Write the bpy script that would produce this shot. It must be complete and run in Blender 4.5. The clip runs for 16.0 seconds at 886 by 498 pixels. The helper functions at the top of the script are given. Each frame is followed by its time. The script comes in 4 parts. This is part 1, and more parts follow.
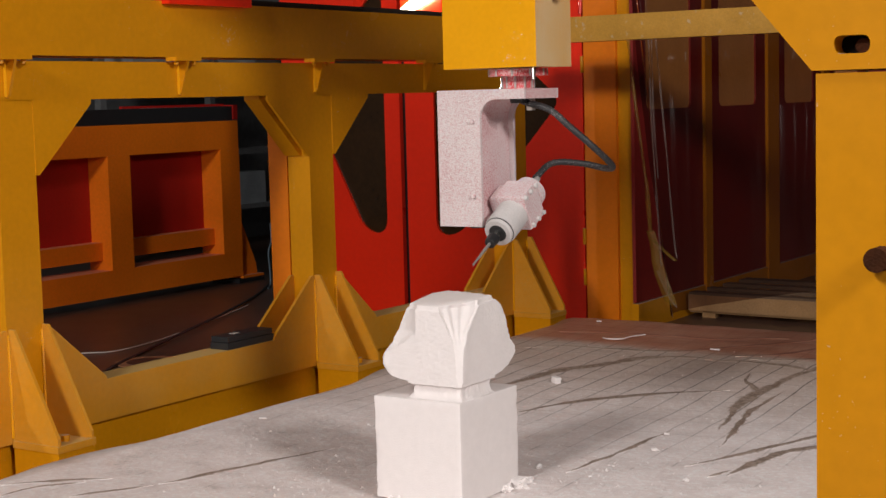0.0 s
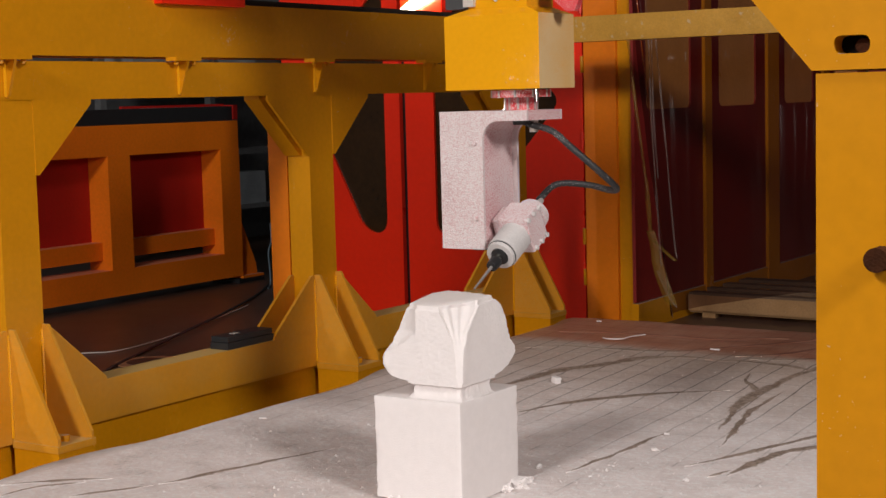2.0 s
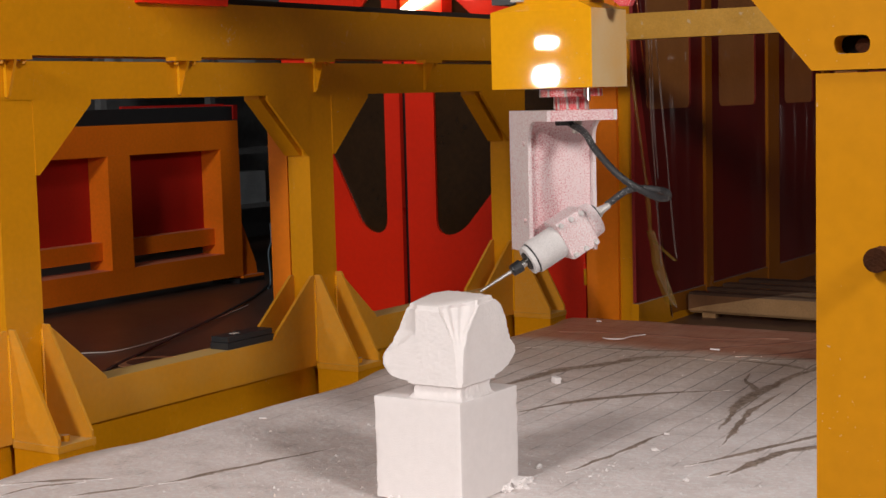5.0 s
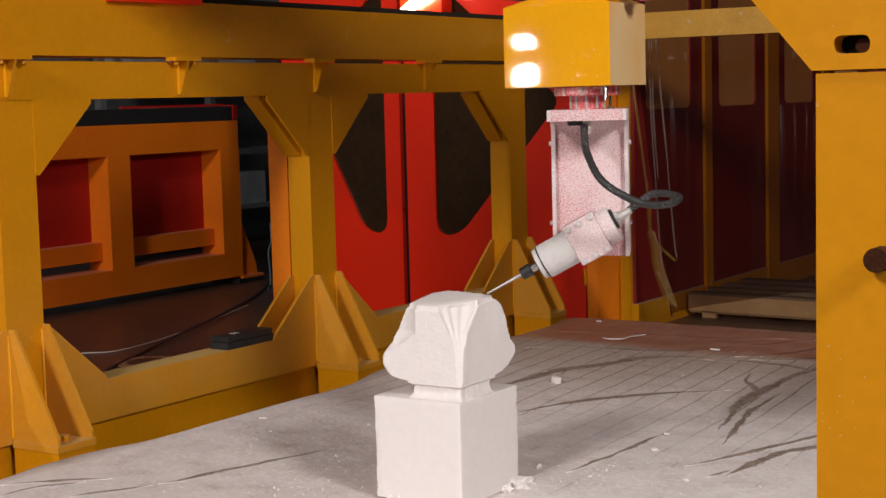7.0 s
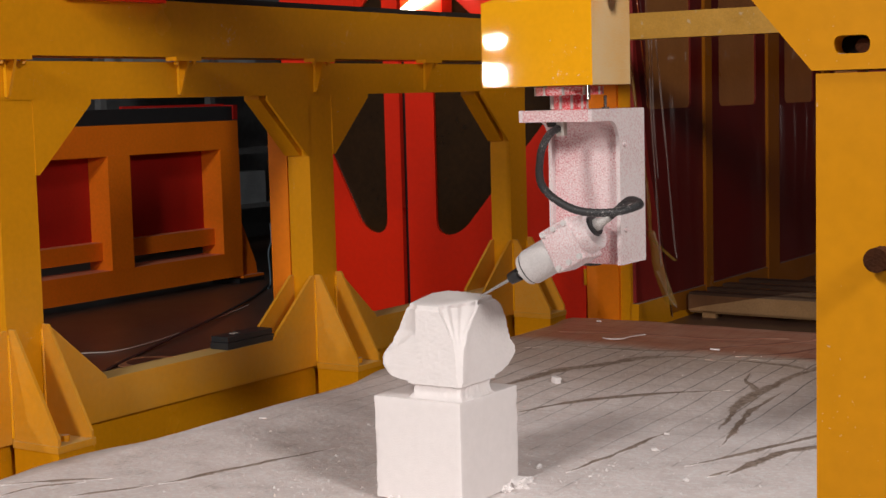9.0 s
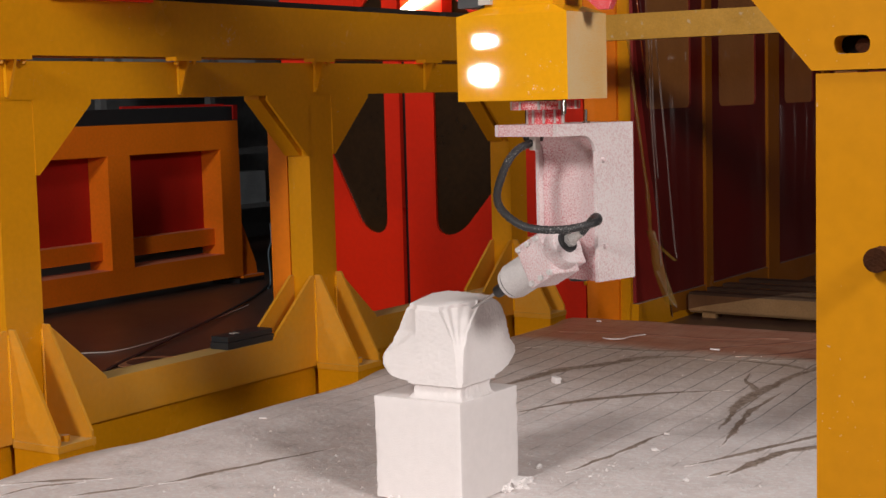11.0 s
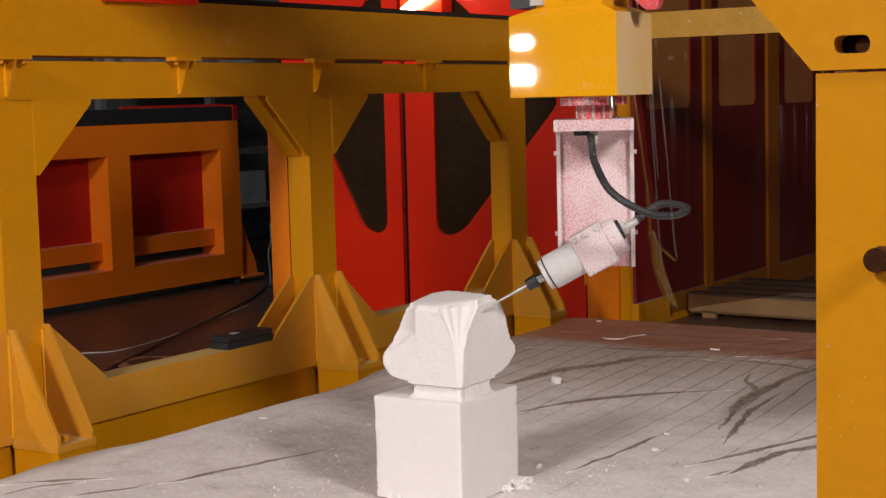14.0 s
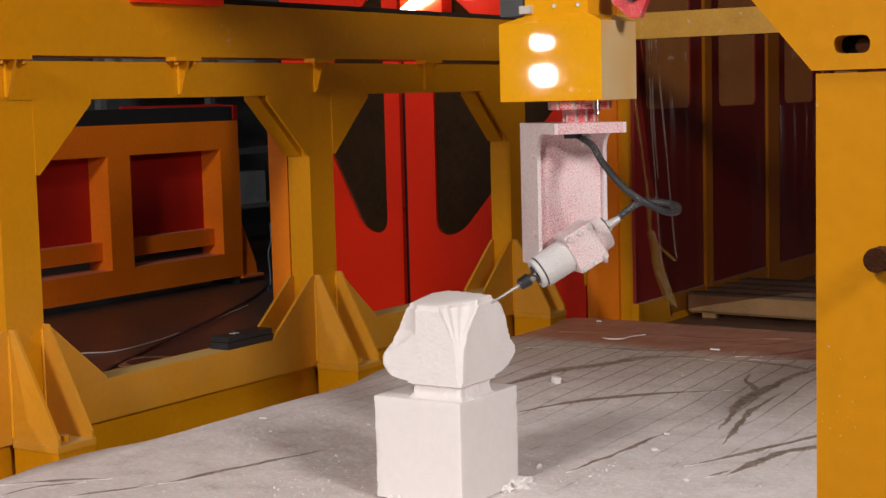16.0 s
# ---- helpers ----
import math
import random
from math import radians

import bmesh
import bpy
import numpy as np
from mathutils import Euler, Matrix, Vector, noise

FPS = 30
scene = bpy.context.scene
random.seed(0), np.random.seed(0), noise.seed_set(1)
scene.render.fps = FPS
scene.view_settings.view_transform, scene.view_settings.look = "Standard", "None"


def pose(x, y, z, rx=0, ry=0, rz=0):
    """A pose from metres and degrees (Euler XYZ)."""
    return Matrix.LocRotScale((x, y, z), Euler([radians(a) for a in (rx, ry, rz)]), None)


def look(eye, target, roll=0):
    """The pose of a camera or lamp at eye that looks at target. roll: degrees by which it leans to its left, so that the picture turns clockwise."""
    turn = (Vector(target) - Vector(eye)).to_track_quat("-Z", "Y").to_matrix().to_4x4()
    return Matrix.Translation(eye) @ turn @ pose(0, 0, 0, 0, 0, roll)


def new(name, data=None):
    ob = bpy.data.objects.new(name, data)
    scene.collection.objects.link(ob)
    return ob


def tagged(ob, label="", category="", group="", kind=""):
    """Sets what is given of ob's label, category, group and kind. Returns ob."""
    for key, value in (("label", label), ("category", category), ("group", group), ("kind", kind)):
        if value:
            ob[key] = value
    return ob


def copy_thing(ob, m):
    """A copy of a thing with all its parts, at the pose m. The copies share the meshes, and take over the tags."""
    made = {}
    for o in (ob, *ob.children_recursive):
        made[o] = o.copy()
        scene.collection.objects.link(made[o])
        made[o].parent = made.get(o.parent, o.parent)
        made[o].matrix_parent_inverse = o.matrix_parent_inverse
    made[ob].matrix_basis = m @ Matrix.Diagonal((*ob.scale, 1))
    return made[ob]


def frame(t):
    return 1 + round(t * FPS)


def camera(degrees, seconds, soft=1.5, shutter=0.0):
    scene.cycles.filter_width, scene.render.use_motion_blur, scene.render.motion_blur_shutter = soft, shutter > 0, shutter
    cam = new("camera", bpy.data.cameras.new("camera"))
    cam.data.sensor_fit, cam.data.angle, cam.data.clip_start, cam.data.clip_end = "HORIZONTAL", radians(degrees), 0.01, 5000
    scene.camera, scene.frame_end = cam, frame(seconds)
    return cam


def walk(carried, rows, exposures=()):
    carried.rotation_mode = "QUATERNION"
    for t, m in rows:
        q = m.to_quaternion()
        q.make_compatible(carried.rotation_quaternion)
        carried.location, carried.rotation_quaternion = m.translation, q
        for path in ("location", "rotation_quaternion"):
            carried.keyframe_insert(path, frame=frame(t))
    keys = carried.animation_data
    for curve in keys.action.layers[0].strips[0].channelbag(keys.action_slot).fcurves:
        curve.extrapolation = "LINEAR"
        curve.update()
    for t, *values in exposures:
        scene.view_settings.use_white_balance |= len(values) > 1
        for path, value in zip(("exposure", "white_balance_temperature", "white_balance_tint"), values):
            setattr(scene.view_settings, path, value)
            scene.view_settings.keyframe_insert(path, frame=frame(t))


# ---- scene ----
cam = camera(32.26, 16.0)
CAM = Matrix.Translation((0, 0, 1.35)) @ pose(0, 0, 0, 0, 0, 33.178) @ pose(0, 0, 0, 90 - 5.611, 0, 0) @ pose(0, 0, 0, 0, 0, -1.503)
walk(cam, [(0.0, CAM), (16.0, CAM)])

# ---- light ----
world = bpy.data.worlds.new("hall_air")
scene.world = world
world.use_nodes = True
world.node_tree.nodes["Background"].inputs[0].default_value = (0.9, 0.95, 1.0, 1)
world.node_tree.nodes["Background"].inputs[1].default_value = 0.07
scene.view_settings.exposure = 0.0


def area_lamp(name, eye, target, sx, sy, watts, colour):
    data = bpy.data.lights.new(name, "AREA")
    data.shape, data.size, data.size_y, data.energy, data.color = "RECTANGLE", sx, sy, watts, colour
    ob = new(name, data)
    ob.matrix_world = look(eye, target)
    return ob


LAMP = (1.0, 0.94, 0.90)
area_lamp("flood_lamp", (-6.2, -2.0, 1.52), (-3.0, 5.0, 1.0), 0.11, 0.09, 60, LAMP)
area_lamp("flood_lamp", (-6.2, -2.0, 1.78), (-3.0, 5.0, 1.0), 0.12, 0.025, 14, LAMP)
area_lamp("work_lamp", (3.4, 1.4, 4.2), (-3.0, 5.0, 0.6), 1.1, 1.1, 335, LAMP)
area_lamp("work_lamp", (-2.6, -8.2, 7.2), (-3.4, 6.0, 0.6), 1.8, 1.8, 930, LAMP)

# ---- materials ----
MATS = {}


def material(name, colour, rough=0.5, metal=0.0, var=0.15, scale=6.0, bump=0.0, bump_scale=60.0, coat=0.0, dust=0.0,
             dust_colour=(0.62, 0.55, 0.5), dust_scale=120.0, dust_up=0.0, emit=None, dust_patch=0.5, dust_max=1.0, dust_soft=0.12):
    """Painted or raw surface: two scales of colour change, fine relief, and white dust lying on it."""
    if name in MATS:
        return MATS[name]
    m = bpy.data.materials.new(name)
    m.use_nodes = True
    nt = m.node_tree
    n, l = nt.nodes, nt.links
    b = n["Principled BSDF"]
    b.inputs["Metallic"].default_value = metal
    b.inputs["Coat Weight"].default_value = coat
    b.inputs["Coat Roughness"].default_value = 0.12
    tc = n.new("ShaderNodeTexCoord")
    a = n.new("ShaderNodeTexNoise")
    a.inputs["Scale"].default_value, a.inputs["Detail"].default_value = scale, 6
    l.new(tc.outputs["Object"], a.inputs["Vector"])
    f = n.new("ShaderNodeTexNoise")
    f.inputs["Scale"].default_value, f.inputs["Detail"].default_value = scale * 14, 4
    l.new(tc.outputs["Object"], f.inputs["Vector"])
    add = n.new("ShaderNodeMath")
    add.operation = "ADD"
    l.new(a.outputs["Fac"], add.inputs[0])
    l.new(f.outputs["Fac"], add.inputs[1])
    ramp = n.new("ShaderNodeMapRange")
    ramp.inputs["From Min"].default_value, ramp.inputs["From Max"].default_value = 0.6, 1.4
    ramp.inputs["To Min"].default_value, ramp.inputs["To Max"].default_value = 1 - var, 1 + var
    l.new(add.outputs[0], ramp.inputs["Value"])
    mul = n.new("ShaderNodeVectorMath")
    mul.operation = "SCALE"
    mul.inputs[0].default_value = colour
    l.new(ramp.outputs["Result"], mul.inputs["Scale"])
    out, rgh = mul.outputs["Vector"], None
    rr = n.new("ShaderNodeMapRange")
    rr.inputs["To Min"].default_value, rr.inputs["To Max"].default_value = rough * 0.75, min(1, rough * 1.25)
    l.new(a.outputs["Fac"], rr.inputs["Value"])
    rgh = rr.outputs["Result"]
    if dust > 0 or dust_up > 0:
        d = n.new("ShaderNodeTexNoise")
        d.inputs["Scale"].default_value, d.inputs["Detail"].default_value = dust_scale, 3
        l.new(tc.outputs["Object"], d.inputs["Vector"])
        big = n.new("ShaderNodeTexNoise")
        big.inputs["Scale"].default_value, big.inputs["Detail"].default_value = 5.0, 3
        l.new(tc.outputs["Object"], big.inputs["Vector"])
        s = n.new("ShaderNodeMath")
        s.operation = "MULTIPLY_ADD"
        s.inputs[1].default_value = dust_patch
        l.new(big.outputs["Fac"], s.inputs[0])
        l.new(d.outputs["Fac"], s.inputs[2])
        cov = n.new("ShaderNodeMapRange")
        cov.inputs["From Min"].default_value, cov.inputs["From Max"].default_value = 1.06 - dust * 0.7 - dust_soft / 2, 1.06 - dust * 0.7 + dust_soft / 2
        l.new(s.outputs[0], cov.inputs["Value"])
        cov.inputs["To Max"].default_value = dust_max
        fac = cov.outputs["Result"]
        if dust_up > 0:
            g = n.new("ShaderNodeNewGeometry")
            sx = n.new("ShaderNodeSeparateXYZ")
            l.new(g.outputs["Normal"], sx.inputs[0])
            up = n.new("ShaderNodeMapRange")
            up.inputs["From Min"].default_value, up.inputs["From Max"].default_value = 0.85, 0.98
            up.inputs["To Max"].default_value = dust_up
            l.new(sx.outputs["Z"], up.inputs["Value"])
            mx = n.new("ShaderNodeMath")
            mx.operation = "MAXIMUM"
            l.new(fac, mx.inputs[0])
            l.new(up.outputs["Result"], mx.inputs[1])
            fac = mx.outputs[0]
        mix = n.new("ShaderNodeMix")
        mix.data_type = "RGBA"
        l.new(fac, mix.inputs["Factor"])
        l.new(out, mix.inputs["A"])
        mix.inputs["B"].default_value = (*dust_colour, 1)
        out = mix.outputs["Result"]
        mr = n.new("ShaderNodeMix")
        l.new(fac, mr.inputs["Factor"])
        l.new(rgh, mr.inputs["A"])
        mr.inputs["B"].default_value = 0.9
        rgh = mr.outputs["Result"]
    l.new(out, b.inputs["Base Color"])
    l.new(rgh, b.inputs["Roughness"])
    if bump > 0:
        h = n.new("ShaderNodeTexNoise")
        h.inputs["Scale"].default_value, h.inputs["Detail"].default_value = bump_scale, 4
        l.new(tc.outputs["Object"], h.inputs["Vector"])
        bp = n.new("ShaderNodeBump")
        bp.inputs["Strength"].default_value, bp.inputs["Distance"].default_value = bump, 0.004
        l.new(h.outputs["Fac"], bp.inputs["Height"])
        l.new(bp.outputs["Normal"], b.inputs["Normal"])
    if emit:
        b.inputs["Emission Color"].default_value = (*emit[:3], 1)
        b.inputs["Emission Strength"].default_value = emit[3]
    MATS[name] = m
    return m


YELLOW = material("yellow_enamel", (0.68, 0.275, 0.004), 0.25, 0, 0.08, 3, 0.05, 90, 0.0, dust_up=0.75)
YELLOW_LOW = material("yellow_enamel_dusted", (0.68, 0.275, 0.004), 0.35, 0, 0.1, 3, 0.1, 160, 0.0, dust=0.58, dust_colour=(0.60, 0.42, 0.15), dust_scale=420, dust_up=0.8, dust_patch=0.2, dust_max=0.42)
YELLOW_BRIGHT = material("yellow_enamel_clean", (0.82, 0.37, 0.008), 0.025, 0, 0.05, 4, 0.006, 280, 0.0, dust=0.02)
YELLOW_DUSTY = material("yellow_enamel_dusty", (0.66, 0.30, 0.03), 0.5, 0, 0.08, 4, 0.2, 160, 0.0, dust=0.55, dust_colour=(0.66, 0.48, 0.25), dust_scale=260, dust_soft=0.25)
ORANGE = material("orange_enamel", (0.90, 0.22, 0.004), 0.35, 0, 0.07, 3, 0.05, 80, 0.3)
ORANGE_DULL = material("orange_primer", (0.90, 0.20, 0.003), 0.5, 0, 0.1, 3, 0.05, 60, dust_up=0.3)
RED = material("red_enamel", (0.93, 0.026, 0.004), 0.3, 0, 0.06, 2, 0.04, 60, 0.3)
RED_DARK = material("deep_red_panel", (0.46, 0.007, 0.002), 0.6, 0, 0.1, 3, 0.04, 60)
# Red panel paint darkened for booth shade, as the film casts none.
MAROON = material("darkened_red_panel", (0.26, 0.012, 0.009), 0.6, 0, 0.2, 3, 0.05, 40)
RED_DUSTY = material("red_anodised_dusty", (0.62, 0.03, 0.04), 0.4, 0.1, 0.1, 20, 0.3, 160, 0, dust=0.33, dust_colour=(0.78, 0.55, 0.55), dust_scale=260)
FOAM = material("white_foam", (0.85, 0.80, 0.79), 0.9, 0, 0.04, 30, 0.28, 230)
CRUST = material("foam_dust_crust", (0.60, 0.27, 0.28), 0.8, 0, 0.15, 10, 1.0, 170, 0, dust=0.64, dust_colour=(0.78, 0.69, 0.70), dust_scale=190, dust_soft=0.38)
CRUST_PALE = material("foam_dust_crust_thick", (0.64, 0.42, 0.43), 0.85, 0, 0.1, 10, 1.0, 170, 0, dust=0.70, dust_colour=(0.74, 0.665, 0.665), dust_scale=190, dust_patch=0.3, dust_soft=0.3)
CRUST_RED = material("foam_dust_crust_thin", (0.55, 0.10, 0.12), 0.8, 0, 0.2, 10, 1.0, 170, 0, dust=0.55, dust_colour=(0.78, 0.63, 0.64), dust_scale=190, dust_soft=0.36)
STEEL = material("bright_steel", (0.55, 0.53, 0.5), 0.25, 1.0, 0.1, 30)
DUSTY_STEEL = material("dusty_steel", (0.6, 0.58, 0.56), 0.45, 0.7, 0.15, 30, 0.3, 200, 0, dust=0.35, dust_colour=(0.6, 0.57, 0.56), dust_scale=220)
CAKED = material("caked_dust", (0.66, 0.63, 0.625), 0.9, 0, 0.12, 12, 1.0, 220)
BIT = material("dull_carbide", (0.42, 0.40, 0.39), 0.45, 0.6, 0.1, 40)
BLACK = material("black_plastic", (0.02, 0.02, 0.022), 0.4, 0, 0.2, 20, 0.1, 80)
BLACK_DUSTY = material("black_rubber_dusty", (0.025, 0.025, 0.027), 0.5, 0, 0.2, 20, 0.5, 200, 0, dust=0.19, dust_colour=(0.42, 0.40, 0.39), dust_scale=220)
DARK_GLASS = material("smoked_pane", (0.034, 0.016, 0.005), 0.12, 0, 0.3, 2)
BROWN_FLOOR = material("brown_floor_paint", (0.060, 0.022, 0.011), 0.36, 0, 0.45, 1.5, 0.2, 30, dust_up=0.05)
CONCRETE_DARK = material("dark_wall_plaster", (0.13, 0.135, 0.14), 0.8, 0, 0.25, 1.2, 0.2, 20)
WOOD = material("raw_pallet_wood", (0.34, 0.19, 0.08), 0.8, 0, 0.25, 5, 0.4, 50, dust_up=0.15)
SLOT_SHADE = material("painted_slot_shade", (0.008, 0.006, 0.005), 0.9)
# Deck boards carry the booth's shade as a darker wood colour.
WOOD_SHADED = material("shaded_deck_wood", (0.14, 0.085, 0.05), 0.85, 0, 0.3, 5, 0.4, 50)
for dull in (SLOT_SHADE, material("rusty_bolt", (0.05, 0.017, 0.007), 0.8, 0, 0.4, 60, 0.6, 200)):
    dull.node_tree.nodes["Principled BSDF"].inputs["Specular IOR Level"].default_value = 0.08
GREY_WHITE = material("pale_cable_sheath", (0.55, 0.5, 0.45), 0.6, 0, 0.1, 20)
FILM_RAIL = material("dusty_wrap", (0.58, 0.31, 0.05), 0.35, 0, 0.15, 8, 0.9, 16, 0.3, dust=0.10, dust_colour=(0.6, 0.45, 0.28), dust_scale=30)


def tinted_film():
    m = bpy.data.materials.new("tinted_plastic_film")
    m.use_nodes = True
    nt = m.node_tree
    n, l = nt.nodes, nt.links
    out = n["Material Output"]
    tr = n.new("ShaderNodeBsdfTransparent")
    # Tint deepened to put the booth's shade into the film colour.
    tr.inputs[0].default_value = (0.42, 0.34, 0.33, 1)
    gl = n.new("ShaderNodeBsdfGlossy")
    gl.inputs["Roughness"].default_value = 0.16
    gl.inputs["Color"].default_value = (0.5, 0.46, 0.45, 1)
    df = n.new("ShaderNodeBsdfDiffuse")
    df.inputs[0].default_value = (0.6, 0.5, 0.45, 1)
    m1 = n.new("ShaderNodeMixShader")
    fr = n.new("ShaderNodeFresnel")
    fr.inputs[0].default_value = 1.22
    l.new(fr.outputs[0], m1.inputs[0])
    l.new(tr.outputs[0], m1.inputs[1])
    l.new(gl.outputs[0], m1.inputs[2])
    m2 = n.new("ShaderNodeMixShader")
    m2.inputs[0].default_value = 0.008
    l.new(m1.outputs[0], m2.inputs[1])
    l.new(df.outputs[0], m2.inputs[2])
    l.new(m2.outputs[0], out.inputs["Surface"])
    return m


FILM = tinted_film()


def thin_film(name, colour, alpha, rough):
    m = material(name, colour, rough, 0, 0.3, 6, 0.5, 30)
    m.node_tree.nodes["Principled BSDF"].inputs["Alpha"].default_value = alpha
    return m


# Pale streaks paint the film's sheen, ochre ones the refracted yellow post.
SHEEN_FILM = thin_film("film_sheen_streak", (0.55, 0.46, 0.42), 0.28, 0.12)
OCHRE_FILM = thin_film("ochre_film_fold", (0.30, 0.17, 0.02), 0.45, 0.3)

# ---- mesh helpers ----
BASE = {}


def thing(name, at=(0, 0, 0), label="", category="", group="", kind=""):
    ob = new(name)
    ob.empty_display_size = 0.1
    ob.location = at
    BASE[ob.name] = Vector(at)
    return tagged(ob, label, category, group, kind)


def part(name, bm, mat, parent, label="", local=False, smooth=False, bevel=0.0, segments=2):
    """One mesh under a thing or a part; the bmesh is in the world's space unless local."""
    if bevel > 0:
        sharp = [e for e in bm.edges if e.calc_face_angle(0) > 0.5]
        bmesh.ops.bevel(bm, geom=sharp, offset=bevel, segments=segments, affect="EDGES", profile=0.6, clamp_overlap=True)
    if not local and parent is not None:
        base = BASE.get(parent.name)
        bmesh.ops.translate(bm, verts=bm.verts, vec=-base)
    me = bpy.data.meshes.new(name)
    bmesh.ops.recalc_face_normals(bm, faces=bm.faces)
    if smooth:
        for f in bm.faces:
            f.smooth = True
        for e in bm.edges:
            e.smooth = e.calc_face_angle(0) < 0.7
    bm.to_mesh(me)
    bm.free()
    mats = mat if isinstance(mat, (list, tuple)) else [mat]
    for mm in mats:
        me.materials.append(mm)
    ob = new(name, me)
    if parent is not None:
        ob.parent = parent
        BASE[ob.name] = Vector((0, 0, 0)) if local else BASE.get(parent.name)
    else:
        BASE[ob.name] = Vector((0, 0, 0))
    if label:
        tagged(ob, label)
    return ob


def box(bm, x0, x1, y0, y1, z0, z1):
    vs = [bm.verts.new((x, y, z)) for x in (x0, x1) for y in (y0, y1) for z in (z0, z1)]
    for q in ((0, 1, 3, 2), (4, 6, 7, 5), (0, 4, 5, 1), (2, 3, 7, 6), (0, 2, 6, 4), (1, 5, 7, 3)):
        bm.faces.new([vs[i] for i in q])
    return bm


def boxes(*dims):
    bm = bmesh.new()
    for d in dims:
        box(bm, *d)
    return bm


def prism(bm, pts, axis, d0, d1):
    """A polygon in the plane across an axis, drawn out from d0 to d1."""
    def place(p, d):
        return {"x": (d, p[0], p[1]), "y": (p[0], d, p[1]), "z": (p[0], p[1], d)}[axis]
    a = [bm.verts.new(place(p, d0)) for p in pts]
    b = [bm.verts.new(place(p, d1)) for p in pts]
    bm.faces.new(a)
    bm.faces.new(b[::-1])
    for i in range(len(pts)):
        j = (i + 1) % len(pts)
        bm.faces.new((a[i], b[i], b[j], a[j]))
    return bm


def rod(bm, p0, p1, r0, r1=None, sides=20):
    """A round bar from p0 to p1, of radius r0 to r1."""
    r1 = r0 if r1 is None else r1
    p0, p1 = Vector(p0), Vector(p1)
    q = (p1 - p0).to_track_quat("Z", "Y")
    rings = []
    for p, r in ((p0, r0), (p1, r1)):
        rings.append([bm.verts.new(p + q @ Vector((r * math.cos(2 * math.pi * k / sides), r * math.sin(2 * math.pi * k / sides), 0))) for k in range(sides)])
    for k in range(sides):
        bm.faces.new((rings[0][k], rings[0][(k + 1) % sides], rings[1][(k + 1) % sides], rings[1][k]))
    bm.faces.new(rings[0][::-1])
    bm.faces.new(rings[1])
    return bm


def spline(pts, steps=8):
    """Catmull-Rom points through pts."""
    pts = [Vector(p) for p in pts]
    ext = [2 * pts[0] - pts[1], *pts, 2 * pts[-1] - pts[-2]]
    out = []
    for i in range(1, len(ext) - 2):
        a, b, c, d = ext[i - 1:i + 3]
        for k in range(steps):
            t = k / steps
            out.append(0.5 * (2 * b + (c - a) * t + (2 * a - 5 * b + 4 * c - d) * t * t + (3 * b - a - 3 * c + d) * t ** 3))
    out.append(pts[-1])
    return out


def hose(bm, pts, r, sides=10, steps=8, ribs=0.0):
    """A round hose along a smooth line; ribs: how far its rings stand out."""
    line = spline(pts, steps)
    rings, up = [], Vector((0.3, 0.2, 1)).normalized()
    for i, p in enumerate(line):
        d = (line[min(i + 1, len(line) - 1)] - line[max(i - 1, 0)]).normalized()
        s = d.cross(up)
        if s.length < 1e-3:
            s = d.cross(Vector((1, 0, 0)))
        s.normalize()
        up = s.cross(d).normalized()
        rad = r * (1 + (ribs if i % 2 else 0))
        rings.append([bm.verts.new(p + rad * (math.cos(2 * math.pi * k / sides) * s + math.sin(2 * math.pi * k / sides) * up)) for k in range(sides)])
    for a, b in zip(rings, rings[1:]):
        for k in range(sides):
            bm.faces.new((a[k], a[(k + 1) % sides], b[(k + 1) % sides], b[k]))
    bm.faces.new(rings[0][::-1])
    bm.faces.new(rings[-1])
    return bm


# ---- the hall ----
FLOOR_Z = -0.25


def hall():
    f = part("floor", boxes((-12.2, 5.2, -10.2, 15.2, FLOOR_Z - 0.15, FLOOR_Z)), BROWN_FLOOR, None)
    tagged(f, "dusty brown painted workshop floor", "floor", kind="structure")
    for name, d in (("wall_west", (-12.2, -12.0, -10.2, 15.2, FLOOR_Z, 8)), ("wall_east", (5.0, 5.2, -10.2, 15.2, FLOOR_Z, 8)),
                    ("wall_south", (-12, 5, -10.2, -10.0, FLOOR_Z, 8)), ("wall_north", (-12, 5, 15.0, 15.2, FLOOR_Z, 8))):
        tagged(part(name, boxes(d), CONCRETE_DARK, None), "plain dark grey workshop wall", "wall", kind="structure")
    tagged(part("ceiling", boxes((-12.2, 5.2, -10.2, 15.2, 8, 8.2)), CONCRETE_DARK, None), "plain dark workshop ceiling", "ceiling", kind="structure")


hall()

# ---- the machine's side frame and its rail beam ----
FX = -4.80          # front of the side frame
FD = 0.14           # its depth
COLS = (4.13, 6.13, 8.12)
CW = 0.196
TOP0, TOP1 = 1.386, 1.545
LOW0, LOW1 = 0.005, 0.185
CH = 0.32


